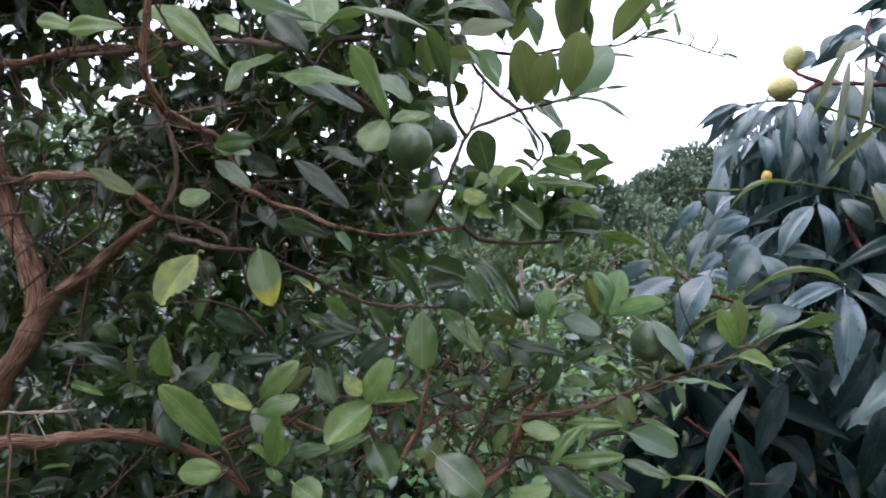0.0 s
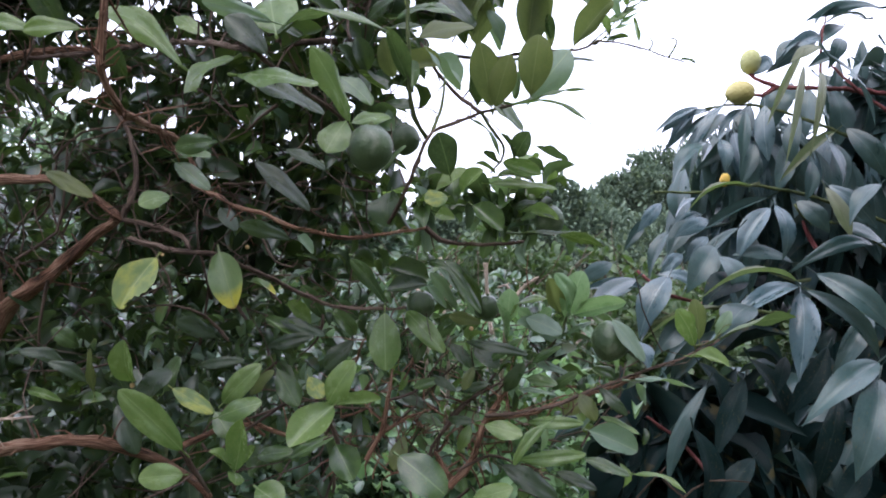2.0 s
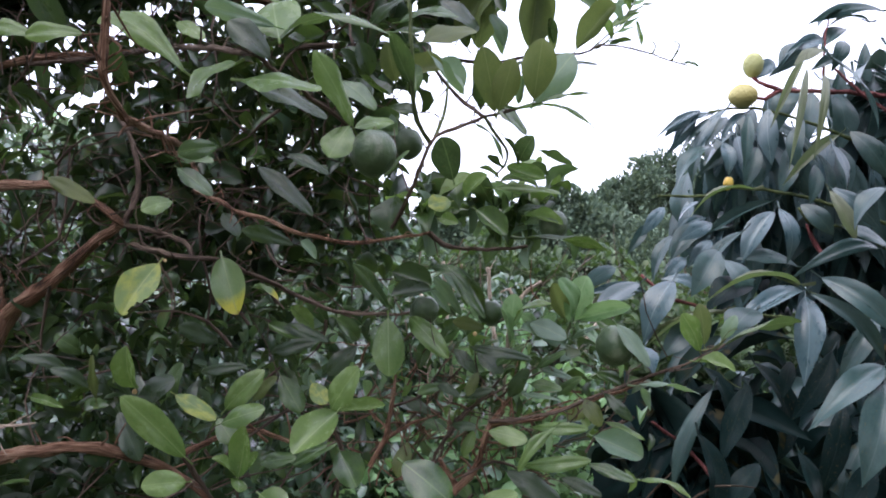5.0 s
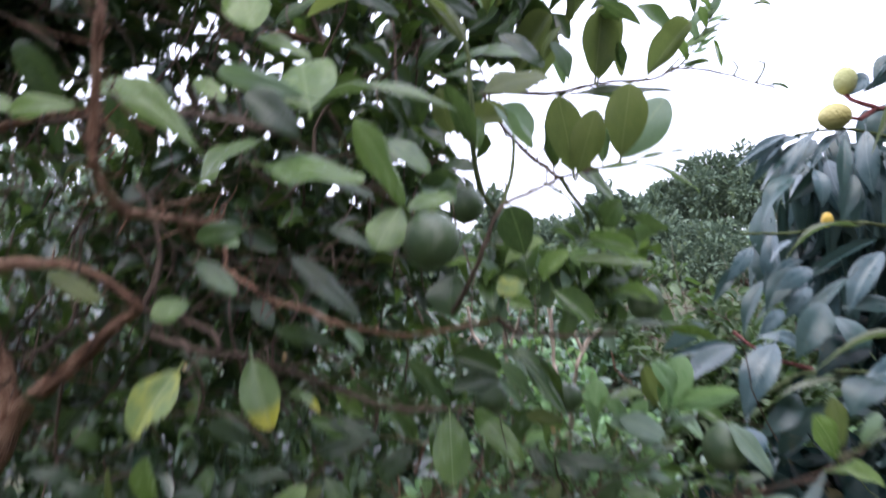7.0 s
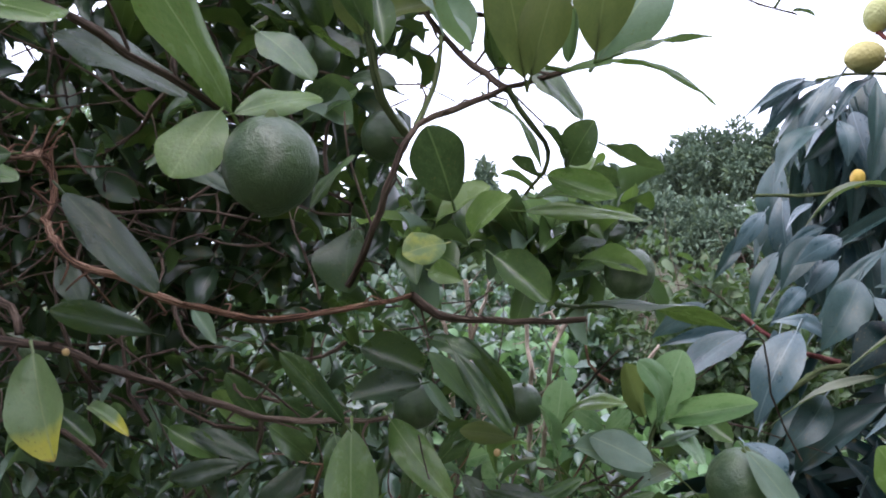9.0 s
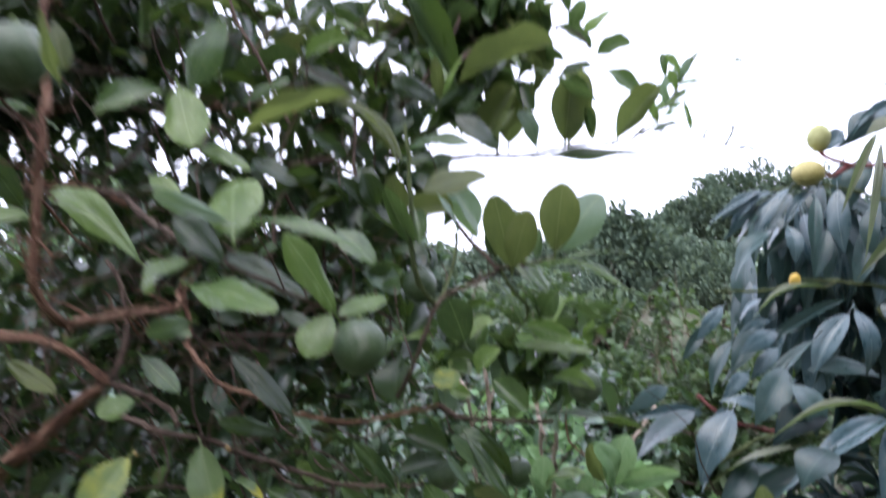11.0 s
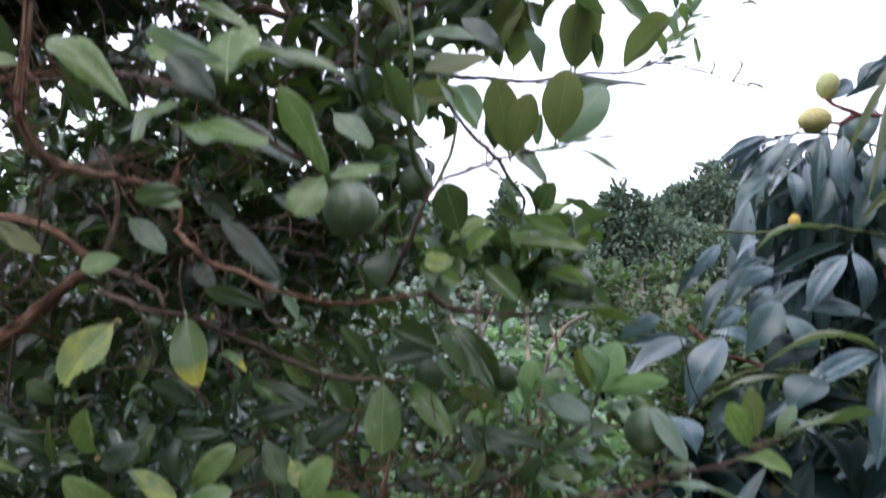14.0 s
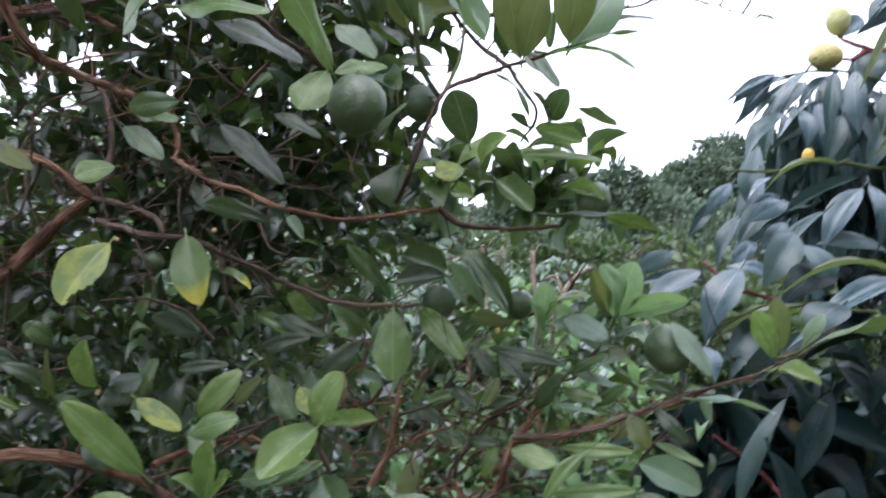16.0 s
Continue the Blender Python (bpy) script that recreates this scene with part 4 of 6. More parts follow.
citrus("dark", (-0.135, 1.200, 1.833), (-0.182, 1.180, 1.864), 0.030, 0, 2)
citrus("dark", (-0.215, 1.150, 1.783), (-0.154, 1.120, 1.805), 0.026, 0, 2)
citrus("dark", (-0.107, 1.250, 1.850), (-0.046, 1.220, 1.886), 0.032, 0, 0)
citrus("dark", (-0.023, 1.300, 1.928), (-0.083, 1.280, 1.955), 0.037, 0, 0)
citrus("olive", (0.082, 1.700, 1.931), (0.101, 1.680, 2.020), 0.059, 0, 0)
citrus("dark", (0.056, 1.600, 1.907), (-0.002, 1.580, 1.991), 0.056, 0, 2)
citrus("dark", (0.041, 1.100, 1.378), (0.122, 1.080, 1.363), 0.016, 20, 3)
citrus("dark", (0.094, 1.120, 1.308), (0.120, 1.100, 1.348), 0.024, 0, 0)
citrus("mid", (0.127, 1.150, 1.321), (0.168, 1.130, 1.315), 0.021, 0, 0)
citrus("pale", (0.116, 1.140, 1.308), (0.165, 1.120, 1.302), 0.010, 0, 0)
citrus("bright", (0.066, 1.100, 1.266), (0.115, 1.080, 1.256), 0.029, 0, 6)
citrus("bright", (0.121, 1.080, 1.274), (0.192, 1.060, 1.276), 0.017, 20, 3)
citrus("bright", (0.148, 1.050, 1.281), (0.098, 1.030, 1.230), 0.014, 20, 3)
citrus("bright", (0.110, 1.080, 1.224), (0.195, 1.060, 1.236), 0.020, 20, 3)
citrus("pale", (0.192, 1.020, 1.275), (0.247, 1.000, 1.254), 0.033, 0, 2)
citrus("bright", (0.221, 1.100, 1.277), (0.269, 1.080, 1.257), 0.014, 0, 0)
citrus("olive", (0.194, 1.100, 1.307), (0.211, 1.080, 1.275), 0.026, 0, 0)
citrus("pale", (0.128, 1.160, 1.405), (0.176, 1.140, 1.384), 0.035, 0, 0)
citrus("dark", (0.054, 1.160, 1.365), (0.087, 1.140, 1.336), 0.028, 0, 0)
citrus("dark", (0.021, 1.180, 1.367), (0.051, 1.160, 1.334), 0.022, 0, 0)
citrus("mid", (-0.012, 1.200, 1.397), (-0.029, 1.180, 1.339), 0.021, 0, 0)
citrus("bright", (0.045, 1.050, 1.179), (0.098, 1.030, 1.201), 0.029, 0, 6)
citrus("dark", (0.091, 1.120, 1.207), (0.164, 1.100, 1.165), 0.035, 0, 0)
citrus("mid", (0.198, 1.100, 1.221), (0.256, 1.080, 1.202), 0.020, 0, 0)
citrus("dark", (0.166, 1.130, 1.195), (0.218, 1.110, 1.175), 0.021, 0, 0)
citrus("dark", (-0.006, 1.160, 1.323), (0.028, 1.140, 1.304), 0.017, 0, 0)
citrus("mid", (0.008, 1.160, 1.318), (-0.031, 1.140, 1.310), 0.015, 0, 0)
citrus("dark", (0.035, 1.150, 1.303), (0.074, 1.130, 1.317), 0.014, 20, 3)
citrus("dark", (0.017, 1.150, 1.264), (0.054, 1.130, 1.264), 0.014, 20, 3)
citrus("mid", (0.134, 1.140, 1.344), (0.173, 1.120, 1.369), 0.015, 0, 0)
citrus("olive", (0.053, 1.130, 1.340), (0.037, 1.110, 1.311), 0.016, 0, 0)
citrus("mid", (0.075, 1.150, 1.344), (0.119, 1.130, 1.378), 0.017, 0, 0)
citrus("mid", (-0.029, 1.180, 1.266), (0.008, 1.160, 1.253), 0.017, 0, 0)
citrus("dark", (-0.055, 1.200, 1.295), (-0.013, 1.180, 1.274), 0.021, 0, 0)
citrus("olive", (-0.044, 1.150, 1.240), (-0.059, 1.130, 1.198), 0.026, 0, 6)
citrus("pale", (0.139, 1.200, 1.338), (0.192, 1.180, 1.321), 0.017, 0, 0)
citrus("mid", (0.168, 1.180, 1.300), (0.201, 1.160, 1.328), 0.019, 0, 0)
citrus("dark", (0.220, 1.100, 1.315), (0.253, 1.080, 1.282), 0.016, 20, 3)
citrus("bright", (-0.285, 1.100, 1.297), (-0.229, 1.080, 1.351), 0.032, 20, 3)
citrus("bright", (-0.281, 1.060, 1.286), (-0.220, 1.040, 1.308), 0.033, 0, 6)
citrus("mid", (-0.301, 1.120, 1.281), (-0.274, 1.100, 1.250), 0.031, 0, 6)
citrus("yellow", (-0.339, 1.060, 1.323), (-0.282, 1.040, 1.294), 0.026, 0, 0)
citrus("mid", (-0.239, 1.100, 1.225), (-0.188, 1.080, 1.236), 0.025, 0, 0)
citrus("olive", (-0.261, 1.150, 1.300), (-0.222, 1.130, 1.335), 0.025, 0, 0)
citrus("mid", (-0.236, 1.220, 1.325), (-0.202, 1.200, 1.273), 0.036, 0, 6)
citrus("dark", (-0.451, 1.160, 1.283), (-0.415, 1.140, 1.219), 0.034, 0, 0)
citrus("dark", (-0.415, 1.130, 1.308), (-0.356, 1.110, 1.334), 0.041, 0, 6)
citrus("olive", (-0.467, 1.120, 1.309), (-0.463, 1.100, 1.371), 0.017, 0, 0)
citrus("yellow", (-0.170, 1.100, 1.331), (-0.149, 1.080, 1.306), 0.026, 0, 6)
citrus("mid", (-0.189, 1.060, 1.232), (-0.129, 1.040, 1.264), 0.020, 0, 0)
citrus("dark", (-0.500, 1.120, 1.343), (-0.559, 1.100, 1.367), 0.018, 20, 3)
citrus("dark", (-0.475, 1.120, 1.322), (-0.520, 1.100, 1.352), 0.018, 20, 3)
citrus("dark", (-0.246, 1.200, 1.359), (-0.176, 1.180, 1.378), 0.022, 20, 3)
citrus("dark", (-0.233, 1.220, 1.399), (-0.163, 1.200, 1.376), 0.024, 0, 0)
citrus("mid", (-0.170, 1.250, 1.397), (-0.201, 1.230, 1.450), 0.025, 0, 0)
citrus("fresh", (-0.245, 1.500, 1.392), (-0.201, 1.480, 1.419), 0.034, 0, 0)
citrus("fresh", (-0.188, 1.500, 1.376), (-0.211, 1.480, 1.337), 0.032, 0, 6)
citrus("dark", (-0.322, 1.200, 1.375), (-0.374, 1.180, 1.402), 0.027, 0, 0)
citrus("dark", (-0.341, 1.180, 1.336), (-0.270, 1.160, 1.346), 0.017, 20, 3)
citrus("dark", (-0.121, 1.200, 1.369), (-0.160, 1.180, 1.330), 0.029, 0, 0)
citrus("mid", (-0.118, 1.250, 1.397), (-0.150, 1.230, 1.424), 0.025, 0, 0)
citrus("bright", (0.377, 1.780, 1.970), (0.360, 1.770, 2.015), 0.019, 0, 0)
citrus("fresh", (0.385, 1.780, 1.983), (0.426, 1.770, 1.993), 0.014, 0, 0)
citrus("pale", (0.400, 1.780, 2.004), (0.380, 1.770, 2.047), 0.019, 0, 0)
citrus("mid", (0.405, 1.780, 2.017), (0.444, 1.770, 2.039), 0.014, 0, 0)
citrus("bright", (0.415, 1.780, 2.034), (0.402, 1.770, 2.074), 0.019, 0, 0)
citrus("fresh", (0.420, 1.780, 2.042), (0.459, 1.770, 2.056), 0.014, 0, 0)
citrus("pale", (0.427, 1.780, 2.057), (0.441, 1.770, 2.095), 0.019, 0, 0)
citrus("mid", (0.433, 1.780, 2.078), (0.465, 1.770, 2.109), 0.014, 0, 0)
citrus("bright", (0.425, 1.780, 2.068), (0.396, 1.770, 2.106), 0.019, 0, 0)
citrus("fresh", (0.397, 1.780, 1.993), (0.436, 1.770, 2.016), 0.014, 0, 0)
citrus("pale", (0.369, 1.780, 1.959), (0.409, 1.770, 1.967), 0.019, 0, 0)
citrus("mid", (0.415, 1.780, 2.046), (0.429, 1.770, 2.067), 0.014, 0, 0)
broad("blue", (0.365, 1.500, 1.449), (0.282, 1.476, 1.388), 0.079)
broad("tan", (0.503, 1.450, 1.401), (0.381, 1.426, 1.351), 0.036)
broad("blue", (0.525, 1.550, 1.509), (0.476, 1.526, 1.438), 0.084)
broad("blue", (0.539, 1.400, 1.405), (0.494, 1.376, 1.365), 0.086)
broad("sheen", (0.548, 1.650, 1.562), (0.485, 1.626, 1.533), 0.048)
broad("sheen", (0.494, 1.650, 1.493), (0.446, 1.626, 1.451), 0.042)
broad("blue", (0.343, 1.600, 1.476), (0.279, 1.576, 1.443), 0.047)
broad("sheen", (0.417, 1.470, 1.454), (0.368, 1.446, 1.367), 0.082)
broad("blue", (0.440, 1.450, 1.379), (0.389, 1.426, 1.330), 0.061)
broad("sheen", (0.314, 1.350, 1.350), (0.337, 1.326, 1.315), 0.068)
broad("blue", (0.520, 1.500, 1.490), (0.538, 1.476, 1.427), 0.076)
broad("blue", (0.535, 1.700, 1.564), (0.482, 1.676, 1.502), 0.067)
citrus("fresh", (0.192, 1.215, 1.401), (0.216, 1.200, 1.470), 0.044, 0, 6)
citrus("fresh", (0.194, 1.210, 1.403), (0.169, 1.160, 1.467), 0.032, 38, 3)
citrus("fresh", (0.207, 1.225, 1.404), (0.277, 1.190, 1.425), 0.026, 12, 2)
citrus("fresh", (0.105, 1.220, 1.392), (0.111, 1.210, 1.444), 0.033, 0, 6)
citrus("bright", (0.111, 1.215, 1.404), (0.158, 1.160, 1.431), 0.024, -28, 3)
citrus("fresh", (0.103, 1.210, 1.372), (0.088, 1.190, 1.425), 0.017, 30, 2)
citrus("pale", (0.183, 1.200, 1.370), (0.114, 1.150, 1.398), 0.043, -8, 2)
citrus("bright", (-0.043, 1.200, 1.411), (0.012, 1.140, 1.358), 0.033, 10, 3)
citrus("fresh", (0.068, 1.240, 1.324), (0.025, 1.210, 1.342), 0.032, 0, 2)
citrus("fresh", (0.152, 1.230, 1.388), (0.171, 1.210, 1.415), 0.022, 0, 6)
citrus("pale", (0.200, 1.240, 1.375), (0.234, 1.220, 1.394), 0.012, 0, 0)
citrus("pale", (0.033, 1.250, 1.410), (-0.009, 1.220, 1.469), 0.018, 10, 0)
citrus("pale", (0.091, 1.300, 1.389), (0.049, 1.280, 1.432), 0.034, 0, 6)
citrus("dark", (0.069, 1.220, 1.413), (0.022, 1.200, 1.485), 0.019, 0, 3)
citrus("olive", (0.066, 1.200, 1.394), (0.019, 1.180, 1.406), 0.020, 0, 0)
citrus("bright", (0.339, 1.070, 1.375), (0.307, 1.040, 1.425), 0.029, 0, 0)
citrus("olive", (0.348, 1.080, 1.382), (0.342, 1.080, 1.436), 0.024, 0, 0)
citrus("pale", (0.371, 1.080, 1.388), (0.387, 1.070, 1.420), 0.018, 0, 0)
citrus("fresh", (0.219, 1.240, 1.391), (0.232, 1.200, 1.369), 0.020, 0, 0)
citrus("fresh", (0.153, 1.260, 1.388), (0.123, 1.240, 1.412), 0.021, 0, 0)
citrus("fresh", (0.013, 1.400, 1.318), (0.063, 1.380, 1.338), 0.027, 0, 2)
citrus("fresh", (0.067, 1.400, 1.293), (0.034, 1.380, 1.326), 0.027, 0, 6)
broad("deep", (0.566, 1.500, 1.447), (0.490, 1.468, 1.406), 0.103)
broad("blue", (1.141, 2.100, 2.124), (0.973, 2.080, 2.090), 0.040)
broad("blue", (1.106, 2.100, 2.095), (0.989, 2.080, 2.061), 0.032)
broad("sheen", (0.955, 2.050, 2.033), (0.839, 2.030, 1.956), 0.053)
broad("tan", (0.846, 1.900, 1.950), (0.762, 1.850, 1.813), 0.026, 10)
broad("tan", (0.854, 1.900, 1.931), (0.775, 1.800, 1.728), 0.028, 10)
broad("tan", (0.893, 1.900, 1.915), (0.834, 1.820, 1.740), 0.031, 10)
broad("blue", (0.930, 1.950, 1.972), (1.012, 1.930, 1.826), 0.064)
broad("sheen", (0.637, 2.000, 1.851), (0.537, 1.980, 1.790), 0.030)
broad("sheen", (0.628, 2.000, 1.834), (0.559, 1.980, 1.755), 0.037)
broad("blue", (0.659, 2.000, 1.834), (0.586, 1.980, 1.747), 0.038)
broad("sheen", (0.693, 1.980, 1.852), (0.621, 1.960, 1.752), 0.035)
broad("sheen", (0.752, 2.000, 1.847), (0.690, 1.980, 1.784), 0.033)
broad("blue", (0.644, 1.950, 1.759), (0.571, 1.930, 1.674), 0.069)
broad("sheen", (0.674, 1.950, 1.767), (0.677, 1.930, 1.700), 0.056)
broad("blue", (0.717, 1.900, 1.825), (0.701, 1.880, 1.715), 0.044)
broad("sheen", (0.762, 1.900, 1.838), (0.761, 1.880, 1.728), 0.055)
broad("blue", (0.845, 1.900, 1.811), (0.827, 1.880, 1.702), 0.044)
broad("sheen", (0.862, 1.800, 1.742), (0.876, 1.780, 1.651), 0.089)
broad("blue", (0.902, 1.800, 1.769), (0.962, 1.780, 1.678), 0.066)
broad("tan", (0.901, 1.850, 1.769), (0.790, 1.830, 1.676), 0.035)
broad("blue", (0.805, 1.900, 1.746), (0.783, 1.880, 1.653), 0.057)
broad("blue", (0.759, 1.950, 1.739), (0.738, 1.930, 1.657), 0.061)
broad("blue", (0.847, 1.850, 1.701), (0.825, 1.830, 1.623), 0.056)
broad("tan", (0.672, 1.750, 1.638), (0.549, 1.730, 1.582), 0.032)
broad("blue", (0.707, 1.750, 1.613), (0.552, 1.730, 1.530), 0.030)
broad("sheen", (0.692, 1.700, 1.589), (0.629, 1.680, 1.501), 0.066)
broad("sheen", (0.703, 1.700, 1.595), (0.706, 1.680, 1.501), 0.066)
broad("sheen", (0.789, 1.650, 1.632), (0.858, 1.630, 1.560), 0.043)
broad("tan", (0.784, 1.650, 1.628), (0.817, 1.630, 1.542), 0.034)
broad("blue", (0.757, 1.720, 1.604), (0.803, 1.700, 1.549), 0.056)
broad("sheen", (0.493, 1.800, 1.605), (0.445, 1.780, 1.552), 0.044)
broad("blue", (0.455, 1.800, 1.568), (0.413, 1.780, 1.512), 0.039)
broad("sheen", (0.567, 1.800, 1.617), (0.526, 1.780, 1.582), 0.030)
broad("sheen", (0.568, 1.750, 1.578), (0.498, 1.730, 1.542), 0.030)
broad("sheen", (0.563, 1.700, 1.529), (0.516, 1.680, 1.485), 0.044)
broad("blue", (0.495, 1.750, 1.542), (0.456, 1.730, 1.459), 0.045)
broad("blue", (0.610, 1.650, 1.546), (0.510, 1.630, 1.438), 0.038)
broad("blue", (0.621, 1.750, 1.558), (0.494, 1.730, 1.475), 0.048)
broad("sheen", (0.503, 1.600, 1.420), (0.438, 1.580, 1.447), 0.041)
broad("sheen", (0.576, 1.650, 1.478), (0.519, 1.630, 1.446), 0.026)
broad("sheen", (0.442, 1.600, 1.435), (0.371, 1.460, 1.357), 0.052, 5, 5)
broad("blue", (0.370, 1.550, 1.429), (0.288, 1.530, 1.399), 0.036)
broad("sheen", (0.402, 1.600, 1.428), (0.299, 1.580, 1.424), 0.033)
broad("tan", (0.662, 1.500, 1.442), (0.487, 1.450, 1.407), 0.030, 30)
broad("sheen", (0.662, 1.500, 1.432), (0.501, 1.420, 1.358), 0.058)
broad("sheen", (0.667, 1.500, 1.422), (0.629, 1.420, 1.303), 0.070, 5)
broad("blue", (0.666, 1.480, 1.429), (0.764, 1.460, 1.329), 0.044)
broad("blue", (0.673, 1.450, 1.458), (0.759, 1.400, 1.373), 0.066, 10)
broad("blue", (0.855, 1.600, 1.510), (0.707, 1.580, 1.463), 0.044)
broad("blue", (0.742, 1.700, 1.474), (0.630, 1.680, 1.487), 0.046)
broad("blue", (0.870, 1.600, 1.629), (0.810, 1.580, 1.562), 0.055)
broad("blue", (0.811, 1.650, 1.554), (0.885, 1.630, 1.508), 0.068)
broad("blue", (0.729, 1.350, 1.314), (0.605, 1.300, 1.240), 0.072, 10)
broad("blue", (0.703, 1.300, 1.296), (0.652, 1.260, 1.175), 0.100, 5)
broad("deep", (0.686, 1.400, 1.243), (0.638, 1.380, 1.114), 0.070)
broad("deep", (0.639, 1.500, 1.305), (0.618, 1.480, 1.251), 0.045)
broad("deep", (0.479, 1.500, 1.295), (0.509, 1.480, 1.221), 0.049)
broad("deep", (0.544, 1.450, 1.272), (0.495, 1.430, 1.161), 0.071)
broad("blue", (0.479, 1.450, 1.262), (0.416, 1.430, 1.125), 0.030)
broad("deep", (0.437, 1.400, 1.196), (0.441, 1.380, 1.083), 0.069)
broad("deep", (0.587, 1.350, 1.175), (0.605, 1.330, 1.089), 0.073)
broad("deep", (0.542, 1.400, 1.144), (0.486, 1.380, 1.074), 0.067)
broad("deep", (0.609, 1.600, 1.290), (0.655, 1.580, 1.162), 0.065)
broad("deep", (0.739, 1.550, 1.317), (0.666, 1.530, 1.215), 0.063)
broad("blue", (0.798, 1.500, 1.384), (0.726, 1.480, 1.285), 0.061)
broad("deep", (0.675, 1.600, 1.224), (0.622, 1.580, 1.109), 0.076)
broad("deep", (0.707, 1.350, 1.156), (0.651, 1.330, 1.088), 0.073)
broad("blue", (0.917, 2.050, 2.031), (0.852, 2.026, 1.961), 0.061)
broad("sheen", (0.964, 2.050, 2.037), (0.878, 2.026, 2.006), 0.057)
broad("tan", (0.945, 2.000, 1.999), (0.870, 1.976, 1.963), 0.044)
broad("blue", (1.043, 2.100, 2.079), (0.980, 2.076, 2.031), 0.067)
broad("blue", (1.039, 2.100, 2.117), (0.972, 2.076, 2.079), 0.054)
broad("blue", (0.977, 2.000, 1.980), (0.908, 1.976, 1.948), 0.044)
broad("blue", (0.990, 2.000, 2.020), (0.951, 1.976, 1.952), 0.060)
broad("sheen", (0.838, 2.050, 1.984), (0.784, 2.026, 1.941), 0.057)
broad("blue", (0.890, 2.050, 1.920), (0.836, 2.026, 1.811), 0.082)
broad("blue", (0.856, 2.100, 1.916), (0.824, 2.076, 1.810), 0.075)
broad("blue", (0.800, 2.100, 1.874), (0.782, 2.076, 1.756), 0.075)
broad("blue", (1.002, 2.100, 1.930), (1.008, 2.076, 1.790), 0.083)
broad("blue", (0.976, 2.150, 1.926), (0.954, 2.126, 1.805), 0.077)
broad("blue", (0.719, 2.050, 1.844), (0.664, 2.026, 1.774), 0.053)
broad("sheen", (0.668, 2.000, 1.846), (0.580, 1.976, 1.780), 0.048)
broad("sheen", (0.628, 2.000, 1.848), (0.556, 1.976, 1.795), 0.044)
broad("blue", (0.756, 1.950, 1.755), (0.721, 1.926, 1.668), 0.066)
broad("blue", (0.842, 2.000, 1.788), (0.843, 1.976, 1.677), 0.076)
broad("blue", (0.922, 2.000, 1.747), (0.922, 1.976, 1.637), 0.080)
broad("blue", (0.975, 2.000, 1.761), (0.979, 1.976, 1.661), 0.079)

limb(citrus_tree, "limb", [(-0.683, 1.300, 1.409), (-0.630, 1.270, 1.442), (-0.556, 1.240, 1.490), (-0.509, 1.220, 1.524), (-0.467, 1.200, 1.548)], .0130, .0075, BARK, spurs=1)
limb(citrus_tree, "limb", [(-0.753, 1.300, 1.607), (-0.638, 1.250, 1.611), (-0.563, 1.220, 1.604), (-0.496, 1.200, 1.577), (-0.459, 1.200, 1.548)], .0085, .0055, BARK, spurs=1)
limb(citrus_tree, "limb", [(-0.895, 1.250, 1.162), (-0.731, 1.180, 1.208), (-0.618, 1.150, 1.225), (-0.545, 1.130, 1.236), (-0.486, 1.120, 1.243), (-0.448, 1.130, 1.235), (-0.412, 1.170, 1.212), (-0.373, 1.200, 1.173), (-0.338, 1.220, 1.134)], .0130, .0050, BARK, spurs=1)
limb(citrus_tree, "branch", [(-0.520, 1.150, 2.220), (-0.347, 0.860, 1.876), (-0.326, 0.820, 1.823), (-0.317, 0.800, 1.789), (-0.320, 0.800, 1.753), (-0.323, 0.800, 1.718), (-0.324, 0.800, 1.690), (-0.322, 0.805, 1.671), (-0.319, 0.840, 1.644), (-0.330, 0.980, 1.646), (-0.342, 1.140, 1.648), (-0.393, 1.270, 1.664), (-0.366, 1.240, 1.630), (-0.352, 1.196, 1.596)], .0042, .0036, BARK, spurs=2)
limb(citrus_tree, "branch", [(-0.356, 1.200, 1.597), (-0.291, 1.100, 1.574), (-0.262, 1.070, 1.560), (-0.226, 1.060, 1.549), (-0.174, 1.050, 1.530), (-0.109, 1.050, 1.517), (-0.059, 1.060, 1.522), (-0.012, 1.080, 1.531)], .0033, .0020, BARK, spurs=1)
limb(citrus_tree, "branch", [(-0.459, 1.200, 1.548), (-0.403, 1.170, 1.538), (-0.354, 1.140, 1.522), (-0.336, 1.120, 1.502)], .004, .003, TWIG, spurs=1)
limb(citrus_tree, "branch", [(-0.012, 1.080, 1.531), (0.006, 1.090, 1.515), (0.052, 1.100, 1.509), (0.116, 1.070, 1.512)], .0035, .0018, TWIG, spurs=1)
limb(citrus_tree, "branch", [(-0.062, 1.100, 1.538), (-0.037, 1.060, 1.580), (-0.020, 1.040, 1.618), (-0.004, 1.050, 1.652), (0.036, 1.060, 1.669), (0.063, 1.080, 1.682), (0.121, 1.040, 1.692)], .0028, .0018, TWIG, spurs=1)
limb(citrus_tree, "branch", [(0.063, 1.080, 1.682), (0.038, 1.120, 1.708), (0.015, 1.140, 1.735), (-0.008, 1.160, 1.771), (-0.021, 1.200, 1.806)], .003, .002, TWIG, spurs=1)
limb(citrus_tree, "branch", [(-0.011, 1.050, 1.647), (-0.025, 1.030, 1.670), (-0.031, 1.020, 1.710), (-0.032, 1.030, 1.776), (-0.039, 1.050, 1.847)], .003, .002, GREEN_TWIG)
limb(citrus_tree, "branch", [(-0.004, 1.050, 1.652), (0.009, 1.080, 1.686), (0.013, 1.100, 1.727)], .0022, .0015, GREEN_TWIG)
